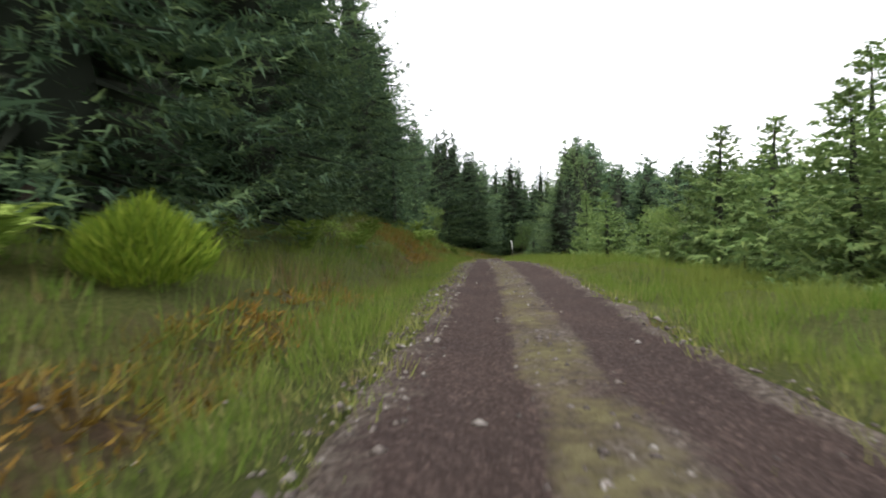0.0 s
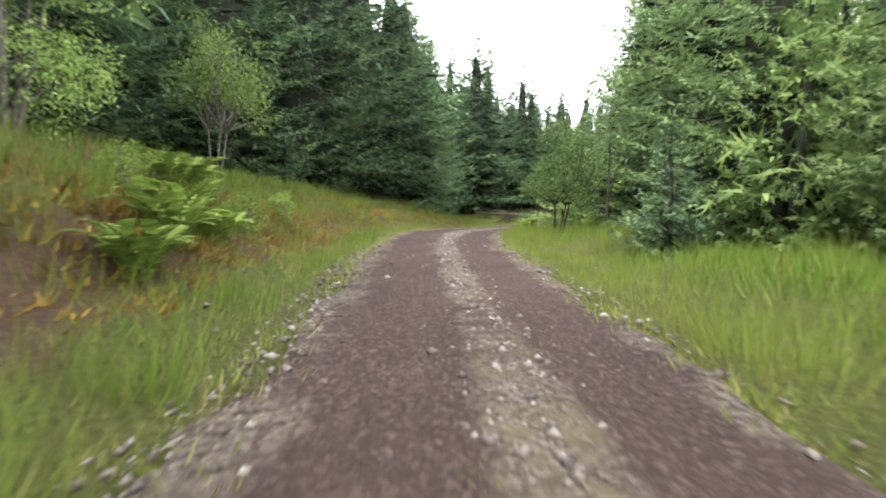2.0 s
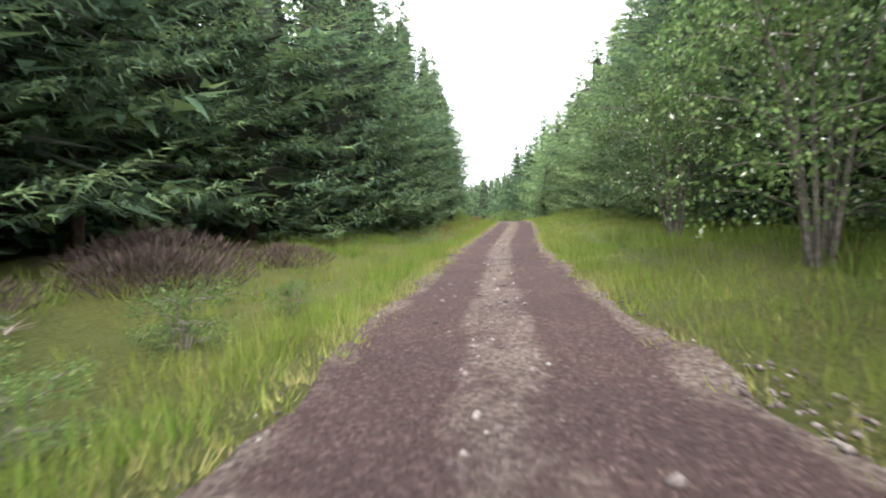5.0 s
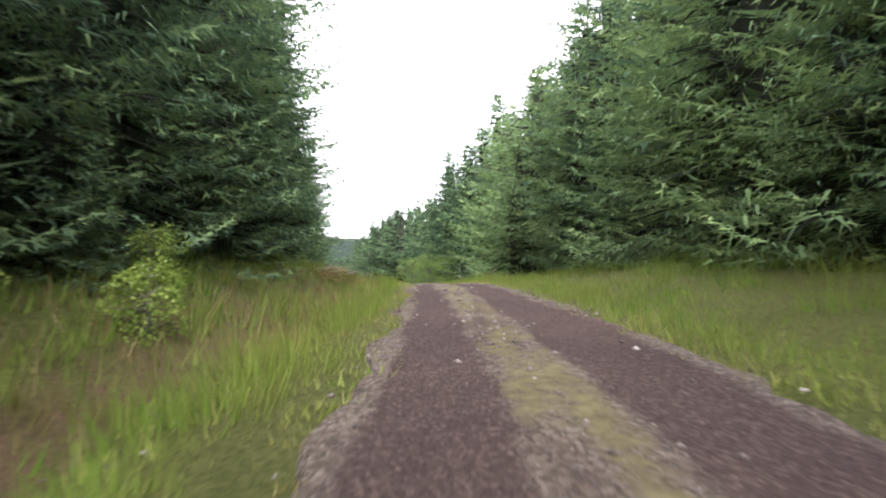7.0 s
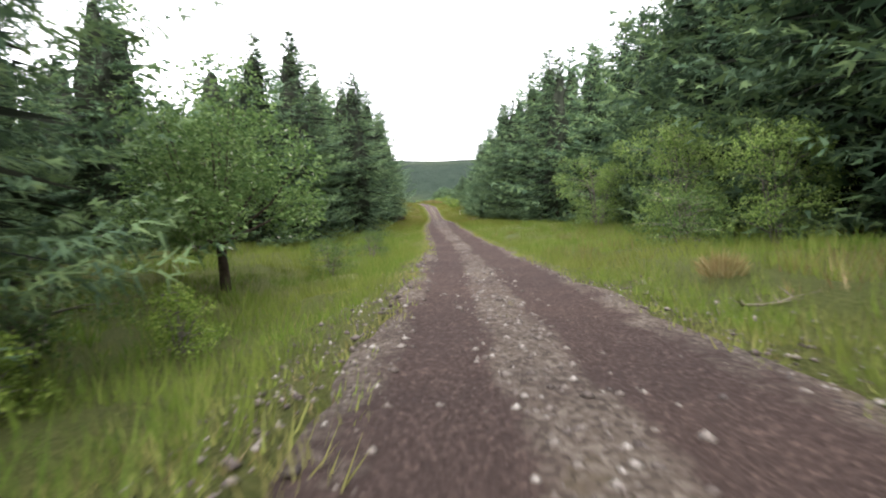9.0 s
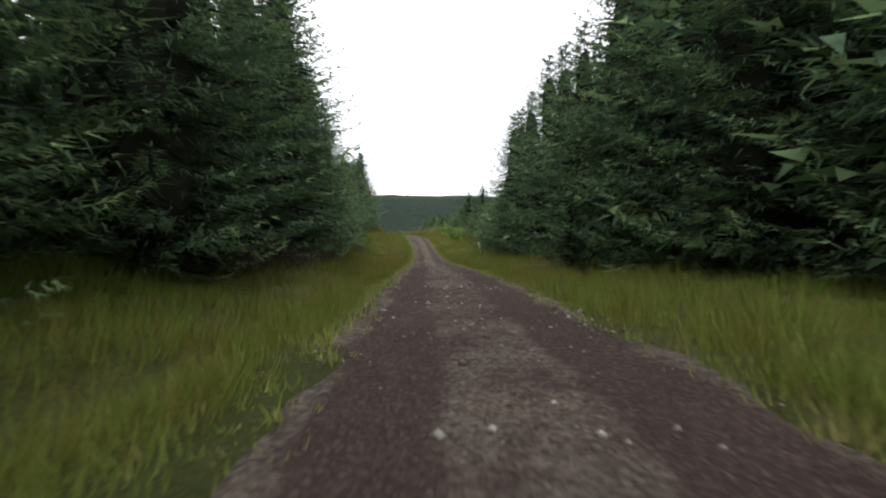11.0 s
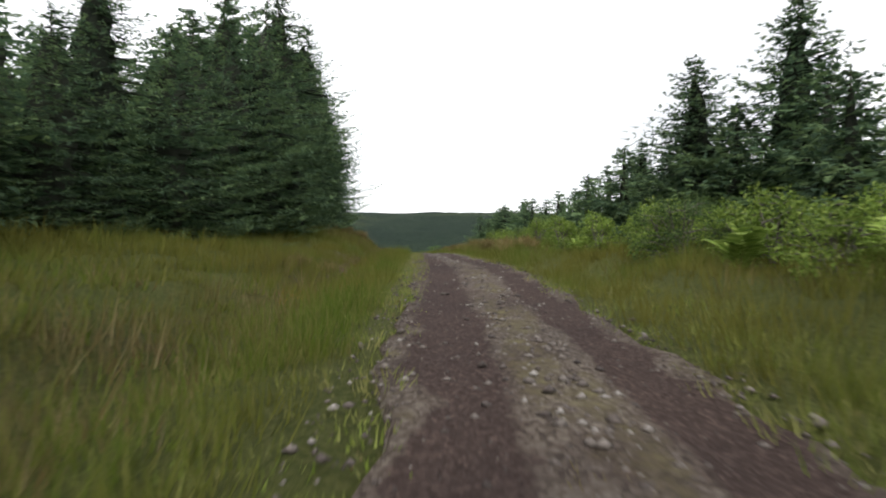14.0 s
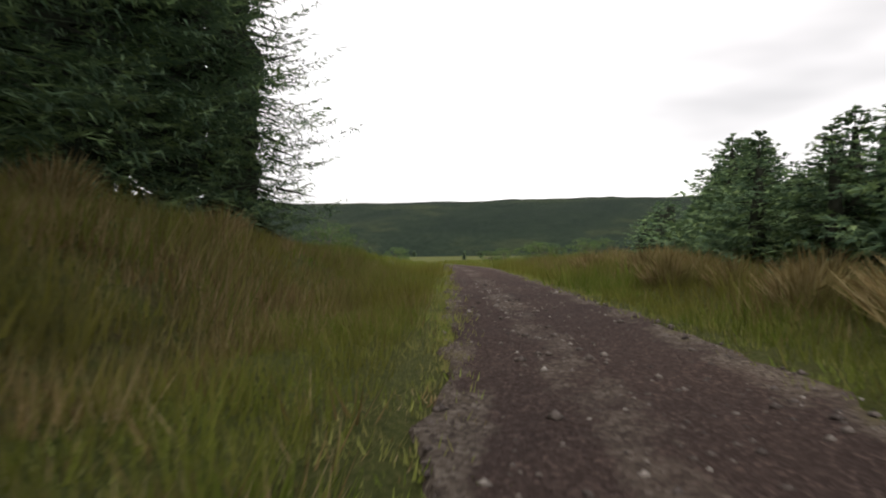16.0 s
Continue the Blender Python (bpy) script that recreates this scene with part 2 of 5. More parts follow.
def hill_material():
    m, n, l, b = shader("wooded_hill", 0.95, 0.05)
    t = noise_node(n, l, 0.012, 4.0, 0.6)
    f = noise_node(n, l, 0.15, 5.0, 0.8)
    r = ramp_node(n, l, t.outputs["Fac"], [(0.35, (0.024, 0.038, 0.028)), (0.55, (0.030, 0.046, 0.031)), (0.68, (0.052, 0.066, 0.036))])
    r2 = ramp_node(n, l, f.outputs["Fac"], [(0.3, (0.65, 0.68, 0.70)), (0.7, (1.2, 1.2, 1.15))])
    d = mix_node(n, l, 1.0, r.outputs["Color"], r2.outputs["Color"], "MULTIPLY")
    l.new(d.outputs["Color"], b.inputs["Base Color"])
    bump_node(n, l, b, f.outputs["Fac"], 1.0, 6.0)
    return m


def stone_material(name, stops):
    m, n, l, b = shader(name, 0.85, 0.3)
    g = n.new("ShaderNodeNewGeometry")
    r = ramp_node(n, l, g.outputs["Random Per Island"], stops)
    t = noise_node(n, l, 30.0, 4.0, 0.7)
    r2 = ramp_node(n, l, t.outputs["Fac"], [(0.3, (0.7, 0.7, 0.7)), (0.7, (1.15, 1.15, 1.15))])
    d = mix_node(n, l, 1.0, r.outputs["Color"], r2.outputs["Color"], "MULTIPLY")
    l.new(d.outputs["Color"], b.inputs["Base Color"])
    return m


M["road"] = road_material()
M["soil"] = soil_material()
M["hill"] = hill_material()
M["stone"] = stone_material("road_stones", [(0.0, (0.050, 0.040, 0.036)), (0.55, (0.100, 0.083, 0.074)), (0.88, (0.170, 0.148, 0.132)), (1.0, (0.300, 0.280, 0.255))])
M["cobble"] = stone_material("verge_stones", [(0.0, (0.058, 0.046, 0.041)), (0.5, (0.118, 0.098, 0.086)), (0.88, (0.200, 0.175, 0.155)), (1.0, (0.290, 0.268, 0.242))])
M["tape"], _n, _l, _b = shader("white_marker_tape", 0.45, 0.4)
_b.inputs["Base Color"].default_value = (0.78, 0.79, 0.80, 1)
M["post"] = bark("weathered_post_wood", (0.050, 0.042, 0.030), (0.110, 0.095, 0.075))

# ---- the road's line: station, x, y, z of the wheel rut that the car follows ----
STATIONS = [
    (-2, -1.2, -51.0, 0.6), (-1, -0.4, -25.5, 0.3), (0, 0.0, 0.0, 0.0), (1, 0.17, 25.58, 0.25), (2, 0.62, 49.59, -0.23),
    (3, 1.9, 71.73, -0.52), (4, 7.3, 91.24, -1.15), (5, 15.8, 110.15, -1.1), (6, 27.8, 128.99, -0.63), (7, 41.73, 148.27, 0.44),
    (8, 55.42, 168.6, 1.2), (9, 66.15, 190.61, 0.58), (10, 76.09, 213.19, -0.26), (11, 85.33, 236.26, -0.52), (12, 95.0, 259.27, -0.8),
    (13, 104.2, 281.99, -1.15), (14, 112.4, 303.84, -0.2), (15, 119.3, 324.32, 0.8), (16, 124.67, 342.22, 1.26), (17, 129.0, 359.7, 1.3),
    (18, 133.0, 377.0, 1.1), (20, 140.0, 412.0, 0.4), (23, 150.0, 470.0, -0.6),
]


def spline(keys, u):
    """Smooth curve through rows of (station, values...), at the stations u."""
    k = np.array(keys, float)
    s, v = k[:, 0], k[:, 1:]
    u = np.clip(np.atleast_1d(np.asarray(u, float)), s[0], s[-1])
    i = np.clip(np.searchsorted(s, u, "right") - 1, 0, len(s) - 2)
    lo, hi = np.maximum(np.arange(len(s)) - 1, 0), np.minimum(np.arange(len(s)) + 1, len(s) - 1)
    slope = (v[hi] - v[lo]) / (s[hi] - s[lo])[:, None]
    h = (s[i + 1] - s[i])[:, None]
    t = (u - s[i])[:, None] / h
    return (2 * t**3 - 3 * t**2 + 1) * v[i] + (t**3 - 2 * t**2 + t) * h * slope[i] + (3 * t**2 - 2 * t**3) * v[i + 1] + (t**3 - t**2) * h * slope[i + 1]


def table(keys, u):
    """Straight lines between rows of (station, values...)."""
    k = np.array(keys, float)
    return np.stack([np.interp(u, k[:, 0], k[:, c]) for c in range(1, k.shape[1])], -1)


AHEAD = np.array([0.345, 0.939])
ACROSS = np.array([0.939, -0.345])
U0, U1 = -2.0, 23.0
BEND = 9.0


def line_frame(u):
    p = spline(STATIONS, u)
    a = spline(STATIONS, np.asarray(u) + 0.15)[:, :2] - spline(STATIONS, np.asarray(u) - 0.15)[:, :2]
    a /= np.linalg.norm(a, axis=1)[:, None]
    return p, np.stack([a[:, 1], -a[:, 0]], -1)


def plan(u, lat):
    """Place in the plan at station u, lat metres to the right of the car's rut."""
    u, lat = np.broadcast_arrays(np.asarray(u, float), np.asarray(lat, float))
    shape = u.shape
    u, lat = u.ravel(), lat.ravel()
    p, right = line_frame(u)
    near = np.clip(lat, -BEND, BEND)
    xy = p[:, :2] + right * near[:, None] + ACROSS * (lat - near)[:, None]
    return xy.reshape(*shape, 2), p[:, 2].reshape(shape)


# road edges, to the left and the right of the rut; how green the middle strip is; how deep the ruts are
EDGES = [(-2, -0.7, 2.2, 0.8, 0.05), (0.2, -0.75, 2.0, 0.85, 0.05), (0.72, -0.6, 2.4, 0.9, 0.05), (1.2, -0.6, 2.15, 0.9, 0.05), (1.65, -0.6, 1.75, 0.75, 0.05), (2.17, -0.95, 1.8, 0.6, 0.04), (2.7, -1.4, 1.75, 0.4, 0.03), (3.26, -1.8, 1.95, 0.05, 0.02), (3.75, -1.9, 1.6, 0.0, 0.01),
         (4.24, -1.55, 1.6, 0.0, 0.01), (4.72, -1.25, 1.55, 0.0, 0.01), (5.5, -0.9, 2.0, 0.4, 0.03), (7.2, -0.65, 2.55, 0.9, 0.05), (7.7, -0.6, 2.4, 0.85, 0.05), (8.2, -0.6, 2.55, 0.6, 0.05), (8.7, -0.6, 2.4, 0.5, 0.04), (9.2, -0.8, 2.2, 0.35, 0.04), (10, -0.7, 2.2, 0.4, 0.04),
         (11.75, -0.95, 2.3, 0.1, 0.03), (12.25, -0.8, 2.05, 0.2, 0.03), (12.7, -0.75, 1.95, 0.5, 0.03), (13.2, -0.45, 1.75, 0.75, 0.04), (13.65, -0.35, 1.75, 0.75, 0.04), (14.2, -0.3, 2.1, 0.65, 0.05), (14.8, -0.2, 2.6, 0.6, 0.05), (15.2, -0.15, 2.1, 0.5, 0.04), (15.8, -0.12, 2.3, 0.1, 0.02), (16.3, -0.1, 2.4, 0.1, 0.02), (23, -0.3, 2.6, 0.3, 0.03)]
# centres and half widths of the two wheel ruts
RUTS = [(-2, 0.0, 0.36, 1.6, 0.45), (0.2, -0.08, 0.35, 1.4, 0.42), (0.72, 0.02, 0.40, 1.72, 0.50), (1.2, -0.08, 0.38, 1.6, 0.44), (1.65, -0.12, 0.42, 1.2, 0.42), (2.17, -0.12, 0.42, 1.27, 0.44), (2.7, -0.5, 0.55, 0.98, 0.42), (3.26, -0.9, 0.68, 1.22, 0.55), (3.75, -1.2, 0.55, 0.8, 0.65), (4.24, -0.95, 0.55, 0.9, 0.60), (4.72, -0.75, 0.45, 0.9, 0.50),
        (5.5, -0.2, 0.42, 1.4, 0.5), (7.2, 0.0, 0.42, 1.82, 0.58), (7.7, -0.2, 0.38, 1.55, 0.46), (8.2, 0.08, 0.38, 1.75, 0.52), (8.7, 0.08, 0.36, 1.65, 0.44), (9.2, -0.12, 0.36, 1.3, 0.48), (10, 0.0, 0.38, 1.5, 0.48), (11.75, -0.4, 0.42, 1.75, 0.5), (12.25, -0.36, 0.42, 1.6, 0.46), (12.7, -0.42, 0.36, 1.35, 0.5), (13.2, 0.03, 0.28, 1.25, 0.36), (13.65, 0.12, 0.28, 1.3, 0.34),
        (14.2, 0.18, 0.36, 1.68, 0.32), (14.8, 0.4, 0.38, 2.2, 0.45), (15.2, 0.2, 0.38, 1.4, 0.42), (15.8, 0.2, 0.42, 1.5, 0.5), (16.3, 0.25, 0.42, 1.55, 0.5), (23, 0.1, 0.4, 1.7, 0.45)]
# heights of the left side over the road at 1.2, 2.4, 4, 6, 10 and 25 m beside the rut, and how bare the bank is
LEFT = [(-2, -0.10, -0.30, 0.35, 0.9, 1.3, 2.0, 0.3), (0, -0.10, -0.35, 0.35, 0.9, 1.3, 2.0, 0.5), (0.6, -0.05, -0.1, 0.6, 1.2, 1.8, 3.0, 0.2), (1.2, -0.05, 0.25, 1.5, 2.3, 3.0, 5.0, 0.55), (1.8, -0.05, 0.5, 1.8, 2.6, 3.2, 5.0, 0.5),
        (2.5, -0.08, 0.0, 0.8, 1.8, 2.8, 4.5, 0.72), (3.2, -0.05, 0.0, 0.95, 1.45, 1.9, 3.0, 0.45), (3.6, -0.05, 0.0, 0.85, 1.3, 1.6, 2.4, 0.45), (4, -0.05, -0.15, 0.3, 0.9, 1.0, 1.4, 0.5), (4.6, -0.10, -0.35, -0.35, -0.1, 0.1, 0.6, 0.1), (5.5, -0.1, -0.3, -0.2, 0.2, 0.5, 0.8, 0.1),
        (7, -0.08, -0.40, 0.35, 0.8, 1.1, 1.6, 0.35), (7.7, -0.08, -0.15, 0.65, 1.15, 1.35, 1.8, 0.35), (8.3, -0.10, 0.0, 0.7, 1.1, 1.15, 1.5, 0.42), (8.75, -0.10, -0.25, 0.0, 0.25, 0.5, 1.0, 0.5), (9, -0.12, -0.45, -0.7, -0.6, -0.2, 0.6, 0.1), (10, -0.12, -0.4, -0.4, -0.2, 0.2, 0.8, 0.1),
        (11.3, -0.10, -0.3, 0.1, 0.4, 0.7, 1.2, 0.25), (12.5, -0.10, -0.4, -0.05, 0.3, 0.5, 0.9, 0.15), (13.5, -0.08, -0.25, 0.3, 0.5, 0.7, 1.0, 0.3), (14.4, -0.08, -0.35, 0.3, 0.6, 0.8, 1.0, 0.2), (15, -0.08, -0.5, 0.1, 0.45, 0.7, 1.0, 0.55),
        (15.6, -0.08, -0.3, 0.8, 1.2, 1.3, 1.4, 0.3), (16.4, -0.05, 0.0, 1.15, 1.6, 1.7, 1.7, 0.25), (17.3, -0.05, -0.1, 0.6, 1.0, 1.1, 1.1, 0.1), (23, 0, 0, 0.2, 0.3, 0.5, 1.5, 0.0)]
# heights of the right side at 3.2, 4.5, 7, 11 and 25 m
RIGHT = [(-2, -0.05, 0.1, 0.2, 0.2, 0.2), (0, -0.05, 0.02, -0.25, -0.8, -1.8), (1.1, -0.05, 0.02, -0.3, -1.0, -2.0), (1.6, -0.05, 0.05, -0.15, -0.6, -1.2), (2.2, -0.02, 0.1, 0.1, 0.0, -0.2), (3, 0.0, 0.15, 0.2, 0.2, 0.2), (4.5, 0.05, 0.25, 0.4, 0.5, 0.5), (7, 0.05, 0.45, 0.8, 0.9, 1.0),
         (8.3, -0.05, 0.15, 0.3, 0.5, 0.9), (9.5, -0.05, 0.15, 0.3, 0.5, 1.0), (11.5, -0.05, 0.05, 0.2, 0.5, 0.8), (13, 0.0, 0.3, 0.45, 0.5, 0.6), (14, 0.0, 0.35, 0.6, 0.6, 0.6), (15, 0.0, 0.3, 0.4, 0.4, 0.4), (16, 0.0, 0.25, 0.35, 0.3, 0.2), (23, 0.0, 0.1, 0.1, 0.0, -1.0)]


def wobble(x, y, scale, seed=0):
    """Soft lumps between -1 and 1."""
    a = x / scale + seed * 1.7
    b = y / scale - seed * 2.3
    return (np.sin(a * 1.3 + 1.1 * np.sin(b * 0.9)) + np.sin(b * 1.7 + 1.3 * np.sin(a * 1.1 + 0.6)) + np.sin(a * 2.9 - b * 2.3 + seed)) / 3


def side_height(u, lat):
    u, lat = np.broadcast_arrays(np.asarray(u, float), np.asarray(lat, float))
    e = table(EDGES, u)
    le, ri = table(LEFT, u), table(RIGHT, u)
    out = np.zeros(u.shape)
    lx = np.array([1.2, 2.4, 4.0, 6.0, 10.0, 25.0, 400.0])
    rx = np.array([3.2, 4.5, 7.0, 11.0, 25.0, 400.0])

    def ladder(d, xs, hs, start):
        prev_x, prev_h = start, np.zeros(u.shape)
        res = np.zeros(u.shape)
        for k, xk in enumerate(xs):
            hk = hs[..., min(k, hs.shape[-1] - 1)] if k < hs.shape[-1] else hs[..., -1]
            xk = np.maximum(xk, prev_x + 0.05)
            t = np.clip((d - prev_x) / (xk - prev_x), 0, 1)
            t = t * t * (3 - 2 * t) * 0.6 + t * 0.4
            res = np.where(d > prev_x, prev_h + (hk - prev_h) * t, res)
            prev_x, prev_h = xk, hk
        return res

    left = ladder(-lat, lx, le[..., :6], -e[..., 0])
    right = ladder(lat, rx, ri, e[..., 1])
    out = np.where(lat < e[..., 0], left, np.where(lat > e[..., 1], right, 0.0))
    return out


def ground_z(u, lat):
    """Height of the ground, and its place in the plan."""
    xy, z0 = plan(u, lat)
    lat = np.broadcast_to(np.asarray(lat, float), z0.shape)
    e = table(EDGES, np.broadcast_to(np.asarray(u, float), z0.shape))
    off = np.maximum(np.maximum(e[..., 0] - lat, lat - e[..., 1]), 0)
    rough = np.clip(off / 1.5, 0, 1)
    z = z0 + side_height(u, lat)
    z = z + rough * (0.10 * wobble(xy[..., 0], xy[..., 1], 1.1, 1) + 0.16 * wobble(xy[..., 0], xy[..., 1], 3.4, 2))
    far = np.clip((np.abs(lat) - 20) / 60, 0, 1)
    z = z + far * 1.5 * wobble(xy[..., 0], xy[..., 1], 40, 3)
    # wheel ruts
    ruts = table(RUTS, np.broadcast_to(np.asarray(u, float), z0.shape))
    for k in (0, 2):
        z = z - e[..., 3] * np.exp(-(((lat - ruts[..., k]) / (0.9 * ruts[..., k + 1])) ** 2))
    on = (off <= 0)
    z = z + on * 0.012 * wobble(xy[..., 0], xy[..., 1], 0.45, 5)
    return xy, z


def grid_mesh(name, X, Y, Z, material, attrs=()):
    r, c = X.shape
    me = bpy.data.meshes.new(name)
    co = np.stack([X, Y, Z], -1).reshape(-1, 3)
    i = np.arange(r * c).reshape(r, c)
    q = np.stack([i[:-1, :-1], i[:-1, 1:], i[1:, 1:], i[1:, :-1]], -1).reshape(-1, 4)
    fill_mesh(me, co, q)
    me.materials.append(material)
    for key, val in attrs:
        a = me.attributes.new(key, "FLOAT", "POINT")
        a.data.foreach_set("value", np.ascontiguousarray(val, np.float32).ravel())
    me.polygons.foreach_set("use_smooth", np.ones(len(q), bool))
    return me


def fill_mesh(me, co, faces, mat_index=None):
    """faces: an array of equal-sided faces."""
    n, k = faces.shape
    me.vertices.add(len(co))
    me.vertices.foreach_set("co", np.ascontiguousarray(co, np.float32).ravel())
    me.loops.add(n * k)
    me.loops.foreach_set("vertex_index", np.ascontiguousarray(faces, np.int32).ravel())
    me.polygons.add(n)
    me.polygons.foreach_set("loop_start", np.arange(0, n * k, k, dtype=np.int32))
    if mat_index is not None:
        me.polygons.foreach_set("material_index", np.ascontiguousarray(mat_index, np.int32))
    me.update(calc_edges=True)


# ---- the ground: one sheet from the verges to the horizon ----
us = np.concatenate([np.arange(-2, 17.5, 0.03), np.arange(17.5, 23.01, 0.06)])
lats = np.concatenate([[-900, -400, -200, -120, -80, -55, -40, -30, -22, -17, -13.5], np.arange(-11, -5, 0.6), np.arange(-5, -2.4, 0.3), np.arange(-2.4, 3.2, 0.2), np.arange(3.2, 6, 0.35), np.arange(6, 11.5, 0.7), [13.5, 17, 22, 30, 40, 55, 80, 120, 200, 400, 900]])
UU, LL = np.meshgrid(us, lats, indexing="ij")
GXY, GZ = ground_z(UU, LL)
GE = table(EDGES, UU)
inside = np.clip(np.minimum(LL - GE[..., 0] + 0.2, GE[..., 1] + 0.15 - LL) / 0.15, 0, 1)
GZ = GZ - 0.07 * inside


def bare_at(u, lat):
    """How bare the left bank is."""
    return table(LEFT, u)[..., 6] * np.clip((-lat - 1.9) / 0.5, 0, 1) * np.clip((4.0 + lat) / 1.0, 0, 1)


bare = bare_at(UU, LL)
# far ends of the sheet: behind, and on to the hills
ends = []
for shift, src in ((-2500, 0), (-700, 0), (-150, 0)):
    ends.append((GXY[src] + AHEAD * shift, GZ[src]))
tail = []
for shift in (40, 120, 300, 800, 2600):
    tail.append((GXY[-1] + AHEAD * shift, np.full(GZ.shape[1], -3.0 - 0.004 * shift)))
GX = np.vstack([e[0][None, :, 0] for e in ends] + [GXY[..., 0]] + [e[0][None, :, 0] for e in tail])
GY = np.vstack([e[0][None, :, 1] for e in ends] + [GXY[..., 1]] + [e[0][None, :, 1] for e in tail])
GZZ = np.vstack([e[1][None] for e in ends] + [GZ] + [e[1][None] for e in tail])
BARE = np.vstack([bare[:1]] * 3 + [bare] + [bare[-1:] * 0] * 5)
ground = new("ground", grid_mesh("ground", GX, GY, GZZ, M["soil"], [("bare", BARE)]))
tagged(ground, "grassy forest ground with banks and ditches beside a track", "ground", kind="structure")

# ---- the road ----
ru = np.arange(-2, 20.0, 0.02)
rl = np.linspace(0, 1, 43)
RU = np.repeat(ru[:, None], len(rl), 1)
RE = table(EDGES, RU)
ragged = 0.16 * wobble(RU * 23, RU * 5, 1.3, 7) + 0.10 * wobble(RU * 23, RU * 9, 0.35, 8)
ragged2 = 0.16 * wobble(RU * 23, RU * 5, 1.1, 11) + 0.10 * wobble(RU * 23, RU * 9, 0.33, 12)
RL = (RE[..., 0] - 0.06 + 1.1 * ragged) * (1 - rl) + (RE[..., 1] + 0.08 + 1.2 * ragged2) * rl
RXY, RZ = ground_z(RU, RL)
rut = np.zeros(RU.shape)
RR = table(RUTS, RU)
for k in (0, 2):
    rut = np.maximum(rut, np.exp(-(((RL - RR[..., k] - 0.05 * wobble(RXY[..., 0], RXY[..., 1], 0.7, 63)) / RR[..., k + 1]) ** 4)))
full = 1 - np.clip(RE[..., 2] * 2.5, 0, 1)
rut = np.maximum(rut, 0.45 * full)
rut = np.maximum(rut, np.where((RL < RR[..., 0]) | (RL > RR[..., 2]), 0.40, 0.12))
rim = np.clip(np.minimum(RL - RE[..., 0], RE[..., 1] - RL) / 0.32 + 0.7 * wobble(RXY[..., 0], RXY[..., 1], 0.6, 61) + 0.5 * wobble(RXY[..., 0], RXY[..., 1], 0.22, 62), 0, 1)
rut = rut * rim
rut = np.clip(rut + 0.22 * wobble(RXY[..., 0], RXY[..., 1], 0.5, 14) + 0.22 * wobble(RXY[..., 0], RXY[..., 1], 1.7, 15) + 0.15 * wobble(RXY[..., 0], RXY[..., 1], 0.21, 16), 0, 1)
MID = 0.5 * (RR[..., 0] + RR[..., 1] + RR[..., 2] - RR[..., 3])
green = RE[..., 2] * np.exp(-(((RL - MID) / 0.42) ** 4)) + 0.5 * (1 - rim)
green = green * np.clip(1.0 + 0.45 * wobble(RXY[..., 0], RXY[..., 1], 0.8, 64) + 0.45 * wobble(RXY[..., 0], RXY[..., 1], 0.26, 65), 0, 1.3)
RZ = RZ + 0.012 * np.clip(np.minimum(rl, 1 - rl) * 12, 0, 1) - 0.10 * (np.minimum(rl, 1 - rl) < 0.01)
road = new("road", grid_mesh("road", RXY[..., 0], RXY[..., 1], RZ, M["road"], [("rut", rut), ("green", green)]))
tagged(road, "reddish-brown gravel forest road with two worn wheel ruts", "road", kind="structure")

# ---- far hills ----


def hill(name, far, width, height, shift, seed, label):
    n, k = 120, 24
    a = np.linspace(-1, 1, n)[:, None] * np.ones((1, k))
    b = np.ones((n, 1)) * np.linspace(0, 1, k)[None]
    centre = np.array([143.0, 411.0]) + AHEAD * far + ACROSS * shift
    prof = np.sin(np.pi * b) ** 0.8
    ridge = 0.72 + 0.28 * np.cos(a * 1.5 + 0.3 * seed) + 0.10 * np.sin(a * 4.3 + seed) + 0.03 * np.sin(a * 11 + seed) - 0.30 * a
    z = -9 + height * prof * ridge * np.clip((1 - np.abs(a)) * 5, 0, 1) ** 0.5
    z = z + 2.5 * prof * wobble(a * width, b * 600, 26, seed)
    xy = centre + ACROSS * (a * width)[..., None] + AHEAD * ((b - 0.5) * 900 + 60 * np.sin(a * 3 + seed))[..., None]
    ob = new(name, grid_mesh(name, xy[..., 0], xy[..., 1], z, M["hill"]))
    return tagged(ob, label, "hill", kind="structure")


hill("backdrop_1", 900, 1400, 81, 150, 1, "low wooded hill closing the distant valley")
hill("backdrop_2", 1900, 2600, 190, -500, 4, "long far ridge of dark conifer plantation")


# ---- builders of plants ----
class Soup:
    """Gathers loose faces for one mesh."""

    def __init__(self):
        self.v, self.f, self.m, self.n = [], [], [], 0

    def add(self, verts, faces, mat=0):
        verts = np.asarray(verts, float).reshape(-1, 3)
        faces = np.asarray(faces, int)
        self.v.append(verts)
        self.f.append(faces + self.n)
        self.m.append(np.full(len(faces), mat))
        self.n += len(verts)

    def mesh(self, name, mats):
        me = bpy.data.meshes.new(name)
        fill_mesh(me, np.concatenate(self.v), np.concatenate(self.f), np.concatenate(self.m))
        for m in mats:
            me.materials.append(m)
        return me


def unit(v):
    return v / np.maximum(np.linalg.norm(v, axis=-1, keepdims=True), 1e-9)


def kites(start, way, side, length, width):
    """Leaf-shaped quads from arrays of starts, directions and sides."""
    p0 = start
    p2 = start + way * length[:, None]
    mid = start + way * (length * 0.42)[:, None]
    p1 = mid + side * (width * 0.5)[:, None]
    p3 = mid - side * (width * 0.5)[:, None]
    v = np.stack([p0, p1, p2, p3], 1).reshape(-1, 3)
    return v, np.arange(len(v)).reshape(-1, 4)


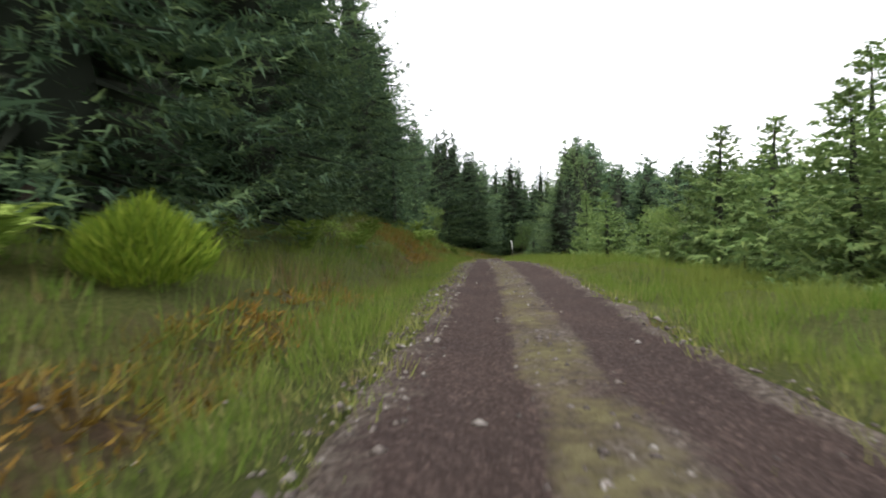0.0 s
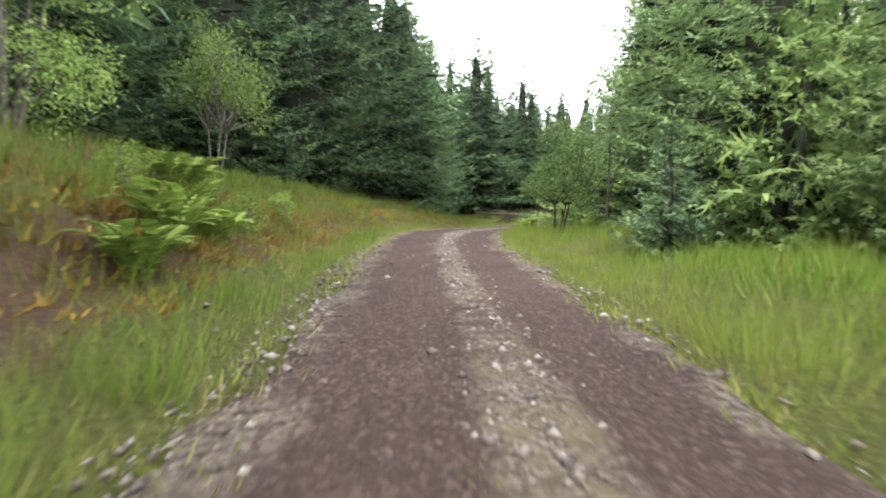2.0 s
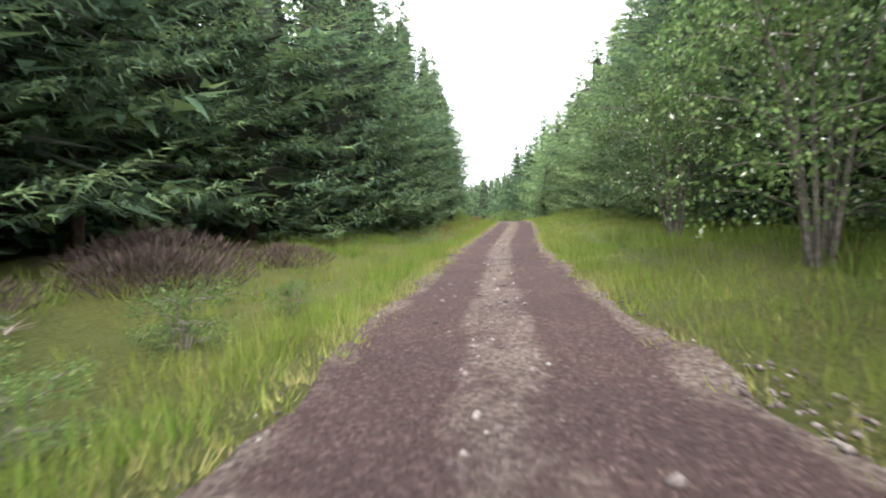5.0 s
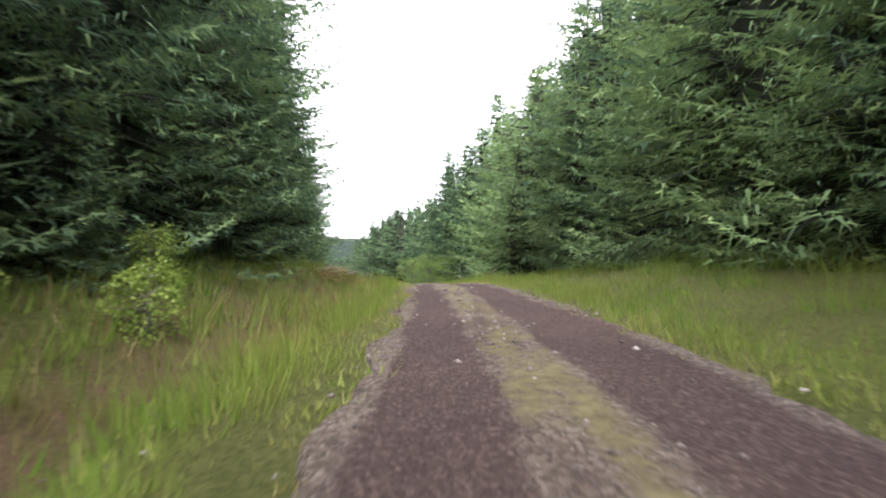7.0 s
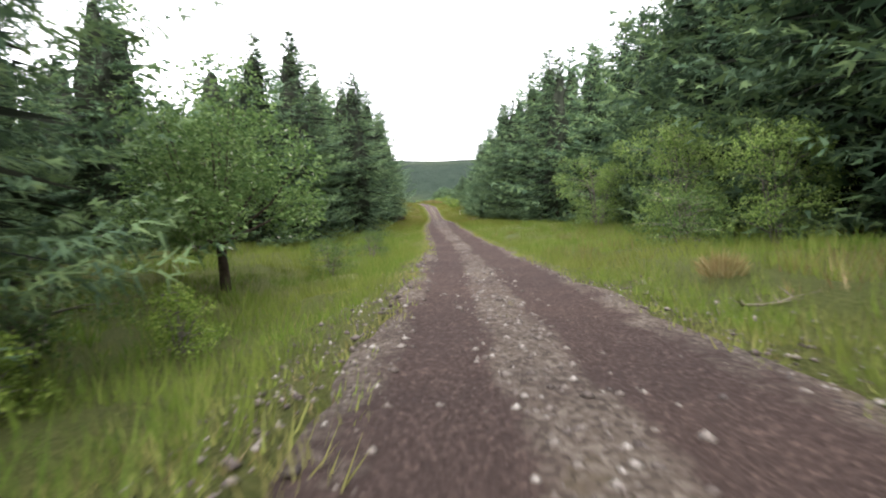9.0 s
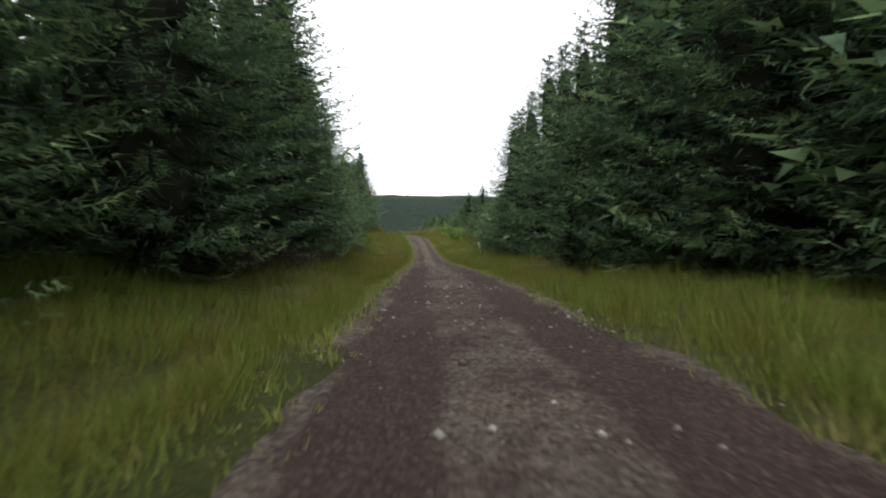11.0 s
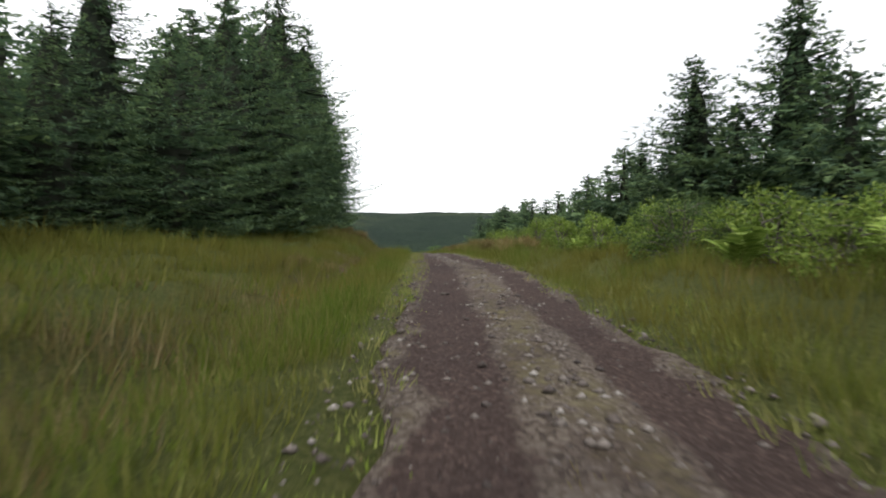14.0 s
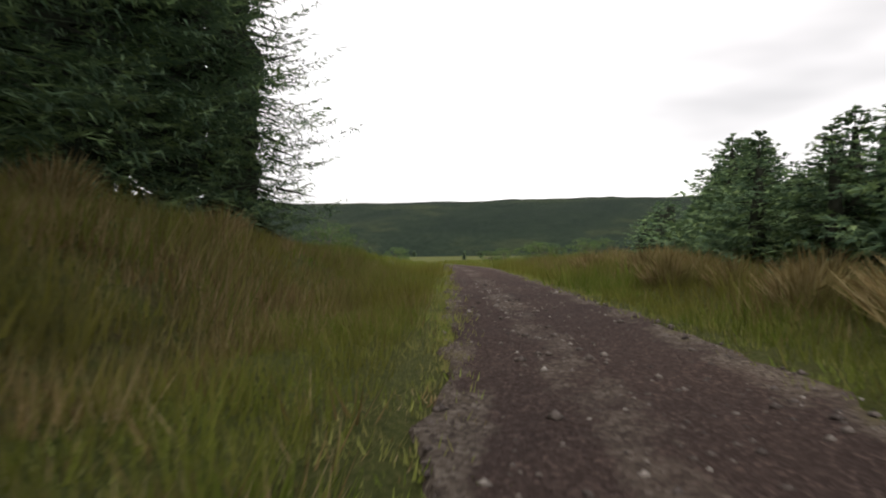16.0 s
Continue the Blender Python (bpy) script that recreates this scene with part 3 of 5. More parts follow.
def tube(soup, points, radii, sides=6, mat=0):
    points = np.asarray(points, float)
    rings = []
    for k, p in enumerate(points):
        d = unit(points[min(k + 1, len(points) - 1)] - points[max(k - 1, 0)])
        a = unit(np.cross(d, (0.31, 0.85, 0.42)))
        b = np.cross(d, a)
        an = np.arange(sides) / sides * 2 * np.pi
        rings.append(p + radii[k] * (np.cos(an)[:, None] * a + np.sin(an)[:, None] * b))
    v = np.concatenate(rings)
    f = []
    for k in range(len(points) - 1):
        for j in range(sides):
            q = (j + 1) % sides
            f.append((k * sides + j, k * sides + q, (k + 1) * sides + q, (k + 1) * sides + j))
    soup.add(v, f, mat)


def slivers(start, way, side, length, width):
    """Pointed needle sprays: broad at the twig, narrow at the tip."""
    a = side * (width * 0.5)[:, None]
    low = start + way * (length * 0.12)[:, None]
    v = np.stack([low - a, low + a, start + way * length[:, None]], 1).reshape(-1, 3)
    return v, np.arange(len(v)).reshape(-1, 3)


def spruce_meshes(seed, H, R, step, arms, pairs, needle, lift=0.0, bare=0.05, hang=0.8, taper=0.5, stem=0.0095, pale=0.5, core=0.26, twigs=2, rows=18, forks=2, ragged=1.0, droop=0.30, spread=0.19, fluff=0.35, edge=False):
    """A conifer of height H: a trunk, a dark heart, and whorls of boughs. Each bough is a flat drooping comb of side twigs
    that fork again, broad near its middle and narrow at its tip, with short twigs hanging below it. edge: a tree at the edge
    of a wood, clad on its open side (its +x) and half bare on the other."""
    rng = np.random.default_rng(seed)
    trunk, crown = Soup(), Soup()
    lean = rng.normal(0, 0.012, 2) * H
    hs = np.linspace(0, 0.97, 6)
    pts = [(lean[0] * t * t, lean[1] * t * t, H * t - (0.25 if t == 0 else 0)) for t in hs]
    tube(trunk, pts, [stem * H * (1 - 0.93 * t) + 0.008 + (0.04 if t == 0 else 0) for t in hs], 7)
    up1 = np.array([0, 0, 1.0])
    S, W, D, L, B, T = [], [], [], [], [], []

    def put(start, way, side, length, width, tone):
        S.append(start), W.append(way), D.append(side), L.append(length), B.append(width), T.append(tone)

    z = bare * H
    while z < H * 0.975:
        t = z / H
        reach = R * min(1.0, (1 - t) / taper) ** 0.85 * min(1.0, 0.70 + t * 2.0) * (1 + ragged * rng.uniform(-0.16, 0.14))
        n = max(4, int(round(arms * (0.55 + 0.45 * (1 - t)))))
        a0 = rng.uniform(0, 6.28)
        for j in range(n):
            az = a0 + j * 6.283 / n + rng.normal(0, 0.22)
            inner = edge and np.cos(az) < -0.25
            if inner and rng.uniform() < 0.65:
                continue
            ln = max(0.16 + 0.22 * (1 - t), reach * rng.choice([0.66, 0.82, 0.95, 1.05, 1.16]) * rng.uniform(0.93, 1.07))
            el = np.radians(-13 + 40 * t**3 + rng.normal(0, 6)) + lift
            out = np.array([np.cos(az), np.sin(az), 0])
            across = np.array([-np.sin(az), np.cos(az), 0]) * rng.uniform(0.85, 1.1)
            tilt = rng.normal(0, 0.16)
            base = np.array([lean[0] * t * t, lean[1] * t * t, z + rng.normal(0, 0.28) * step])
            m = max(3, int(round(pairs * (0.30 + 0.70 * ln / R) * (0.4 if inner else 0.68 if edge and t > 0.5 else 1.0))))
            wide = needle * (1.3 if edge and t > 0.5 else 1.0)
            s = 0.20 + 0.78 * (np.arange(m) + rng.uniform(0.2, 0.8, m)) / m
            bow = ln * (-0.16 * np.sin(s * np.pi * 0.75) + 0.20 * s**3)
            pos = base + out * (s * ln * np.cos(el))[:, None] + up1 * (s * ln * np.sin(el) + bow)[:, None]
            fresh = rng.uniform(0, 1) < pale
            half = (0.045 * R + spread * ln * np.sin(np.pi * np.clip(0.16 + 0.80 * s, 0, 1))) * rng.uniform(0.7, 1.2, m)
            for sgn in (-1, 1):
                open_ = rng.uniform(0.75, 1.15, m)
                w = unit(out * np.cos(open_)[:, None] + across * (sgn * np.sin(open_))[:, None] + up1 * (sgn * tilt - droop + 0.35 * s + rng.normal(0, 0.7 * fluff, m))[:, None])
                nrm = unit(up1 + rng.normal(0, fluff, (m, 3)))
                d = unit(np.cross(w, nrm))
                tone = ((s > (0.42 if fresh else 0.80)) & (rng.uniform(0, 1, m) < (0.75 if fresh else 0.45))).astype(int)
                put(pos, w, d, half, wide * rng.uniform(0.8, 1.3, m), tone)
                for q in range(forks):
                    at = (0.38 + 0.30 * q) * rng.uniform(0.85, 1.15, m)
                    for side in (1, -1):
                        w2 = unit(w + d * (side * rng.uniform(0.5, 0.95, m))[:, None] - up1 * rng.uniform(-0.05, 0.38, m)[:, None])
                        put(pos + w * (half * at)[:, None], w2, unit(np.cross(w2, nrm)), half * rng.uniform(0.40, 0.62, m) * (1.15 - 0.35 * q), wide * rng.uniform(0.65, 1.0, m), np.maximum(tone, (rng.uniform(0, 1, m) < (0.5 if fresh else 0.12)).astype(int)))
            k = max(1, int(m * hang))
            i = rng.integers(0, m, k)
            w = unit(out * 0.35 - up1 * rng.uniform(0.5, 1.0, k)[:, None] + across * rng.normal(0, 0.4, k)[:, None])
            put(pos[i] + across * rng.normal(0, 0.12 * ln, k)[:, None] - up1 * 0.02, w, unit(across + out * rng.normal(0, 0.6, k)[:, None]), step * rng.uniform(0.3, 0.65, k) * (0.4 + 0.6 * ln / R), needle * rng.uniform(0.7, 1.2, k), np.zeros(k, int))
            # dead twigs along the bough, with the crown's inner shade in their colour
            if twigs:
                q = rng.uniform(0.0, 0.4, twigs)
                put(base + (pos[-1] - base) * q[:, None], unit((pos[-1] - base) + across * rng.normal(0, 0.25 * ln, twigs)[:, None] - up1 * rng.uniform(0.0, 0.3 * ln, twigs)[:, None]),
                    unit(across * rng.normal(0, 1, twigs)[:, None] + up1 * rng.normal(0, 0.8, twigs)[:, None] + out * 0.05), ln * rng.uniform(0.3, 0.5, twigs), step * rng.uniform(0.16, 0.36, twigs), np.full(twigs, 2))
            put(pos[-1][None], unit(out + up1 * (0.25 - droop * 0.5))[None], across[None], np.array([0.16 * ln + 0.06]), np.array([needle]), np.full(1, int(fresh)))
        z += step * rng.uniform(0.75, 1.25) * (1.0 if t < 0.55 else 0.82 if t < 0.8 else 0.62)
    for q in range(5):
        a = q * 1.257
        w = unit(np.array([0.35 * np.cos(a), 0.35 * np.sin(a), 1.0])) if q else up1
        put(np.array([[lean[0], lean[1], H * 0.945]]), w[None], np.array([[np.sin(a), -np.cos(a), 0.0]]), np.array([H * (0.055 if q == 0 else 0.03)]), np.array([0.05 + 0.002 * H]), np.ones(1, int))
    # ragged heart of old twigs, its dark colour painting the shade inside the crown
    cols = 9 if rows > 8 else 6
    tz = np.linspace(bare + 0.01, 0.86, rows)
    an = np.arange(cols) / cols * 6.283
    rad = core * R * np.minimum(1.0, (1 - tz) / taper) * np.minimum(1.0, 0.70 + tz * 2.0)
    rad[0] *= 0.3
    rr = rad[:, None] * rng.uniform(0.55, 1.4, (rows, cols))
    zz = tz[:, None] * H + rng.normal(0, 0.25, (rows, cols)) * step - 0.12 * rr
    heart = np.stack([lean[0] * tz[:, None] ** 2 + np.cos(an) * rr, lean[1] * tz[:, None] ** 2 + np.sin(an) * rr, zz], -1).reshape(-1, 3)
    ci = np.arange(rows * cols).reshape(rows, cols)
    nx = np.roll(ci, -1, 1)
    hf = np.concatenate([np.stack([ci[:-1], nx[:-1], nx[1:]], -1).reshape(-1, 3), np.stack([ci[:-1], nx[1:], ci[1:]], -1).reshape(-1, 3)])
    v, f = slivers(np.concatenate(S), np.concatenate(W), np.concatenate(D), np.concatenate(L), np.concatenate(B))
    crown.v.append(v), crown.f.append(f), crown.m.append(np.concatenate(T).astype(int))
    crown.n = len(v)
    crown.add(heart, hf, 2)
    return trunk, crown


def leaf_crown(soup, rng, centres, radii, count, size, flat=0.75, share=0.04):
    """Many small leaves gathered in clumps, thicker at their skins."""
    k = rng.integers(0, len(centres), count)
    d = unit(rng.normal(0, 1, (count, 3)))
    r = radii[k] * rng.uniform(0.35, 1.05, count) ** 0.5
    p = centres[k] + d * r[:, None] * np.array([1, 1, flat])
    w = unit(d * 0.6 + rng.normal(0, 0.7, (count, 3)) + np.array([0, 0, -0.25]))
    s = unit(np.cross(w, rng.normal(0, 1, (count, 3))))
    ln = size * rng.uniform(0.7, 1.4, count)
    v, f = kites(p, w, s, ln, ln * rng.uniform(0.45, 0.75, count))
    soup.v.append(v), soup.f.append(f + soup.n), soup.m.append((rng.uniform(0, 1, count) < share).astype(int))
    soup.n += len(v)


def broadleaf_meshes(seed, H, spread, stems, clumps, leaves, size, low=0.06):
    """A small rowan or willow: several leaning stems, limbs, and a ragged crown."""
    rng = np.random.default_rng(seed)
    trunk, crown = Soup(), Soup()
    centres, radii = [], []
    for j in range(stems):
        az = j * 6.283 / stems + rng.uniform(-0.5, 0.5)
        out = np.array([np.cos(az), np.sin(az), 0]) * spread * rng.uniform(0.25, 0.6)
        top = np.array([0, 0, H * rng.uniform(0.65, 0.92)]) + out
        pts = [np.array([0, 0, -0.1]) + out * 0.12, out * 0.3 + np.array([0, 0, H * 0.2]), out * 0.5 + np.array([0, 0, H * 0.45]), top]
        r0 = 0.0055 * H + 0.012
        tube(trunk, pts, [r0 * 1.2, r0, r0 * 0.7, 0.01], 6)
        for q in range(max(2, clumps // stems)):
            t = rng.uniform(0.10 + low, 1.0)
            base = pts[0] * (1 - t) + top * t
            a2 = rng.uniform(0, 6.28)
            ext = spread * rng.uniform(0.25, 0.95) * (1 - 0.55 * abs(t - 0.45))
            end = base + np.array([np.cos(a2) * ext, np.sin(a2) * ext, rng.uniform(-0.05, 0.35) * ext])
            tube(trunk, [base, base * 0.5 + end * 0.5 + np.array([0, 0, 0.08 * ext]), end], [0.018, 0.012, 0.004], 4)
            centres.append(end)
            radii.append(rng.uniform(0.22, 0.42) * spread * (0.6 + 0.4 * (1 - t)))
        centres.append(top)
        radii.append(0.3 * spread)
    leaf_crown(crown, rng, np.array(centres), np.array(radii), leaves, size)
    return trunk, crown


def round_meshes(seed, H, spread, leaves, size, stems=1):
    """A round-headed small tree: a short bare trunk that forks into rising limbs."""
    rng = np.random.default_rng(seed)
    trunk, crown = Soup(), Soup()
    centres, radii = [], []
    for j in range(stems):
        foot = np.array([rng.normal(0, 0.12), rng.normal(0, 0.12), -0.1]) * (stems > 1)
        fork = foot * 2.5 + np.array([rng.normal(0, 0.05), rng.normal(0, 0.05), H * (0.22 if stems == 1 else 0.35)])
        tube(trunk, [foot - np.array([0, 0, 0.1]), foot * 0.6 + fork * 0.4, fork], [0.022 * H, 0.017 * H, 0.015 * H] if stems == 1 else [0.04, 0.035, 0.028], 8)
        n = 15 if stems == 1 else 8
        for q in range(n):
            az = q * 2.4 + rng.normal(0, 0.3)
            lift = rng.uniform(0.12, 1.0)
            out = np.array([np.cos(az), np.sin(az), 0]) * spread * np.sqrt(max(0.05, 1 - lift**2)) * rng.uniform(0.65, 0.95)
            end = fork + out + np.array([0, 0, (H * 0.68) * lift])
            midp = fork * 0.5 + end * 0.5 + out * 0.15
            tube(trunk, [fork, midp, end], [0.008 * H, 0.005 * H, 0.005], 5)
            for p, r in ((end, 0.30), (midp * 0.35 + end * 0.65, 0.34), (midp + out * 0.25, 0.26)):
                centres.append(p + rng.normal(0, 0.1, 3))
                radii.append(spread * r * rng.uniform(0.8, 1.25))
    leaf_crown(crown, rng, np.array(centres), np.array(radii), leaves, size, share=0.008)
    return trunk, crown


def tree_master(name, soups, trunk_mat, crown_mat):
    base = new(name)
    base.empty_display_size = 0.3
    for part_name, sp, mat in (("trunk", soups[0], trunk_mat), ("crown", soups[1], crown_mat)):
        ob = new(part_name, sp.mesh(name + "_" + part_name, mat if isinstance(mat, list) else [mat]))
        ob.parent = base
        if part_name == "trunk" and name in ("bracken_clump", "willow_shrub", "broom_bush"):
            ob.name = "stem"
            tagged(ob, kind="stuff")
    return base


MASTERS = {}


def master(key, name, label, group, soups, trunk_mat, crown_mat, height):
    ob = tree_master(name, soups, trunk_mat, crown_mat)
    tagged(ob, label, "tree", group)
    MASTERS[key] = [ob, height, False]


def plant(key, u, lat, height, turn=None, sink=0.05, wide=1.0, label=""):
    """Stands a plant at station u, lat metres beside the rut, scaled to the height."""
    ob, h0, used = MASTERS[key]
    xy, z = ground_z(np.array([u]), np.array([lat]))
    s = height / h0
    turn = (u * 137.5 + lat * 61.0) % 360 if turn is None else turn
    if key[:-1] in ("near", "lit") or key == "polewood":
        right = line_frame(np.array([u]))[1][0]
        turn = math.degrees(math.atan2(right[1], right[0])) + (180 if lat > 0 else 0) + (turn % 60) - 30
    m = pose(xy[0, 0], xy[0, 1], float(z[0]) - sink, 0, 0, turn) @ Matrix.Diagonal((s * wide, s * wide, s, 1))
    if not used:
        ob.matrix_basis = m
        MASTERS[key][2] = True
        got = ob
    else:
        keep = ob.scale.copy()
        got = copy_thing(ob, m @ Matrix.Diagonal((1 / keep[0], 1 / keep[1], 1 / keep[2], 1)))
    if label:
        got["label"] = label
    return got


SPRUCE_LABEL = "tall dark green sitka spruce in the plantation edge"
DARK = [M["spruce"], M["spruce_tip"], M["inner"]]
# lit copy of the spruce: light painted into the needles, besides real new shoots
LIT_NEEDLES = [M["spruce_tip"], M["spruce_lit_tip"], M["inner"]]
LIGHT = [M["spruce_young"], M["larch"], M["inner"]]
for k in range(3):
    master("near%d" % k, "spruce_tree", SPRUCE_LABEL, "spruces along the road", spruce_meshes(10 + k, 15.0, 3.5, 0.54, 12, 20, 0.056, pale=0.4, forks=1, spread=0.105, hang=0.8, edge=True), M["bark"], DARK, 15.0)
for k in range(3):
    master("mid%d" % k, "spruce_tree", SPRUCE_LABEL, "spruces along the road", spruce_meshes(20 + k, 16.0, 3.7, 0.60, 10, 9, 0.13, bare=0.04, pale=0.4, forks=1, hang=1.2, core=0.2, fluff=0.6), M["bark"], DARK, 16.0)
master("polewood", "spruce_tree", "tall spruce with a bare lower trunk", "spruces along the road", spruce_meshes(31, 16.0, 3.3, 0.56, 12, 18, 0.062, core=0.18, bare=0.15, stem=0.0075, pale=0.3, forks=1, spread=0.12, edge=True), M["bark"], DARK, 16.0)
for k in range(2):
    master("lit%d" % k, "spruce_tree", "broad spruce with layered boughs and new shoots, needles coloured as brightly lit", "spruces along the road", spruce_meshes(35 + k, 13.0, 3.7, 0.54, 12, 20, 0.056, spread=0.105, hang=0.8, edge=True, bare=0.02, taper=0.6, pale=0.6, forks=1), M["bark"], LIT_NEEDLES, 13.0)
for k in range(2):
    master("young%d" % k, "young_spruce", "young light green spruce with fresh shoots", "young spruces on the verge", spruce_meshes(40 + k, 5.0, 1.6, 0.26, 8, 7, 0.085, lift=0.10, bare=0.02, hang=1.2, twigs=0, droop=0.15, forks=1, core=0.06, taper=0.7, spread=0.24, stem=0.005, fluff=0.7), M["bark"], LIGHT, 5.0)
for k in range(2):
    master("sapling%d" % k, "young_spruce", "dark young spruce with dense layered boughs", "young spruces in the open", spruce_meshes(45 + k, 6.0, 1.8, 0.32, 8, 6, 0.10, lift=0.05, bare=0.02, taper=0.62, hang=1.2, forks=1, droop=0.18, core=0.10, spread=0.24, twigs=1, stem=0.006, fluff=0.7), M["bark"], DARK, 6.0)
master("larch", "larch_tree", "slender young larch with a feathery top", "thin young conifers", spruce_meshes(50, 8.0, 1.5, 0.40, 6, 6, 0.075, lift=0.2, hang=0.3, core=0.06, forks=1, taper=0.9), M["bark_grey"], [M["larch"], M["leaf_light"], M["inner"]], 8.0)
master("rowan", "rowan_tree", "bushy rowan tree with several grey stems", "broadleaf trees by the road", broadleaf_meshes(60, 5.0, 2.2, 6, 66, 12500, 0.072), M["bark_grey"], [M["leaf"], M["leaf_light"]], 5.0)
master("round", "rowan_tree", "round-headed rowan standing on one short trunk", "broadleaf trees by the road", round_meshes(66, 4.4, 1.75, 15000, 0.070), M["bark"], [M["leaf"], M["blossom"]], 4.4)
master("blossom", "rowan_tree", "rowan tree dotted with pale blossom by the road", "broadleaf trees by the road", broadleaf_meshes(64, 5.0, 2.2, 7, 66, 12500, 0.072, 0.1), M["bark_grey"], [M["leaf"], M["blossom"]], 5.0)
master("stems", "rowan_tree", "small rowan with several dark stems rising in a vee", "broadleaf trees by the road", round_meshes(68, 4.0, 1.35, 12000, 0.066, 4), M["bark"], [M["leaf"], M["leaf_light"]], 4.0)
master("birch", "rowan_tree", "open-crowned rowan with pale branching stems on the bank", "broadleaf trees by the road", round_meshes(67, 4.6, 1.6, 5500, 0.085, 3), M["bark_grey"], [M["leaf_light"], M["leaf"]], 4.6)
master("willow", "willow_tree", "rounded light green willow beside the road", "broadleaf trees by the road", broadleaf_meshes(61, 5.0, 2.2, 6, 66, 12500, 0.072, 0.0), M["bark_grey"], [M["leaf_light"], M["leaf"]], 5.0)
master("bracken", "bracken_clump", "waist-high leafy clump of fresh green bracken", "bracken along the road", broadleaf_meshes(63, 1.3, 0.75, 7, 28, 2100, 0.062, 0.0), M["bark_grey"], [M["fern"], M["leaf_light"]], 1.3)
master("shrub", "willow_shrub", "low rounded willow shrub in the verge", "shrubs in the verge", broadleaf_meshes(62, 1.8, 1.2, 6, 36, 3600, 0.065, 0.0), M["bark_grey"], [M["leaf"], M["leaf_light"]], 1.8)

R = np.random.default_rng(5)
# left and right edge of the wood: station, distance of the front row, tree height, share of trees that stand
WOOD_L = [(-2, -7, 15, 1), (0.2, -7.0, 16, 1), (1.0, -7.5, 15, 1), (1.8, -8, 14, 1), (2.3, -10.5, 15, 1), (2.9, -10.5, 15, 1), (3.2, -8.5, 16, 1), (4.0, -7.0, 15, 1), (4.5, -11, 17, 0.8), (5.3, -10.5, 17, 0.9), (6.0, -7.5, 16, 1), (6.6, -6, 15, 1), (7.2, -5.5, 15, 1), (7.7, -6, 13, 1),
          (8.2, -6.5, 14, 1), (8.6, -7.4, 14, 1), (9.25, -7.0, 14, 1), (9.32, -13, 11, 1), (9.9, -14, 10.5, 1), (10.1, -7.6, 10, 1), (11.3, -6.5, 13, 1), (12.2, -7, 13, 1), (12.7, -8, 12, 1), (13.15, -8, 11, 0.9), (13.35, -8.5, 8, 0.9), (13.9, -8.8, 7.6, 1), (14.65, -8.8, 6.6, 1), (15.0, -8.4, 8.0, 1), (15.3, -7.9, 10.5, 1), (15.7, -7.6, 12.5, 1), (16.2, -7.4, 13, 1), (16.9, -7.5, 13.5, 1)]
WOOD_R = [(-2, 14, 7, 1), (0.9, 20, 7, 1), (2.2, 18, 7.5, 1), (2.75, 12, 9, 1), (3.05, 9, 13, 1), (3.4, 7.0, 16, 1), (3.9, 6.5, 16, 1), (4.6, 7.5, 15, 1), (6, 9.5, 15, 1), (7.2, 10, 16, 1), (8.4, 11, 17, 1), (9.5, 13.5, 18.5, 1), (10.5, 13, 16, 1), (11.3, 9.5, 15, 1), (12.0, 7.5, 14, 1), (12.6, 7.0, 12, 1), (13.15, 7.0, 11, 1)]
YOUNG_R = [(13.3, 8.5, 5.2, 1), (14.0, 9.5, 4.9, 1), (14.8, 10, 4.8, 1), (15.6, 9.5, 4.2, 1), (16.1, 8.0, 4.1, 1), (16.5, 7.5, 3.7, 1), (16.9, 7.6, 3.2, 1), (17.2, 10.5, 4.6, 1), (17.8, 13, 5.0, 0.9), (19, 15, 4.5, 0.6)]


def stout(h):
    """Shorter trees are broader for their height."""
    return float(np.clip(12.5 / h, 1.0, 1.7)) ** 0.6


def wood_row(keys, u0, u1, gap, kind_of, girth=1.0):
    u = u0
    while u < u1:
        lat, h, share = table(keys, np.array([u]))[0]
        sign = -1 if lat < 0 else 1
        if R.uniform() < share:
            h = h * R.uniform(0.82, 1.12)
            away = max(abs(lat) + R.normal(0, 0.5), (2.2 if sign < 0 else 4.4) + 0.27 * h)
            wide = min(R.uniform(1.0, 1.3) * girth * stout(h), (away - (1.6 if sign < 0 else 3.8)) / (0.315 * h))
            plant(kind_of(u), u + R.normal(0, 0.012), sign * away, h, R.uniform(0, 360), wide=wide)
        u += gap * R.uniform(0.75, 1.3)


def near_kind(u):
    if 4.3 < u < 5.9:
        return "polewood"
    if 8.3 < u < 9.3:
        return "polewood"
    return "near%d" % R.integers(0, 3)


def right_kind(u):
    # brighter stretches of the row take spruces with light painted into their needles
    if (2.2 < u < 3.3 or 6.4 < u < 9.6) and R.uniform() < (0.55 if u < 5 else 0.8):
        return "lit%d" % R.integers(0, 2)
    if u < 2.3:
        return "sapling%d" % R.integers(0, 2)
    return "mid%d" % R.integers(0, 3) if u < 2.6 or 8.4 < u < 11.0 else "near%d" % R.integers(0, 3)


wood_row(WOOD_L, 0.35, 17.12, 0.152, near_kind)
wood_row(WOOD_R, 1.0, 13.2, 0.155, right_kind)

# deeper rows of the plantation, too many to count: one mesh
FAR_SHAPES = []
for k in range(4):
    _t, _c = spruce_meshes(70 + k, 10.0, 2.4, 0.58, 8, 7, 0.17, bare=0.05, hang=0.6, twigs=0, forks=0, spread=0.22, fluff=0.6)
    FAR_SHAPES.append((np.concatenate(_c.v), np.concatenate(_c.f), np.concatenate(_c.m)))


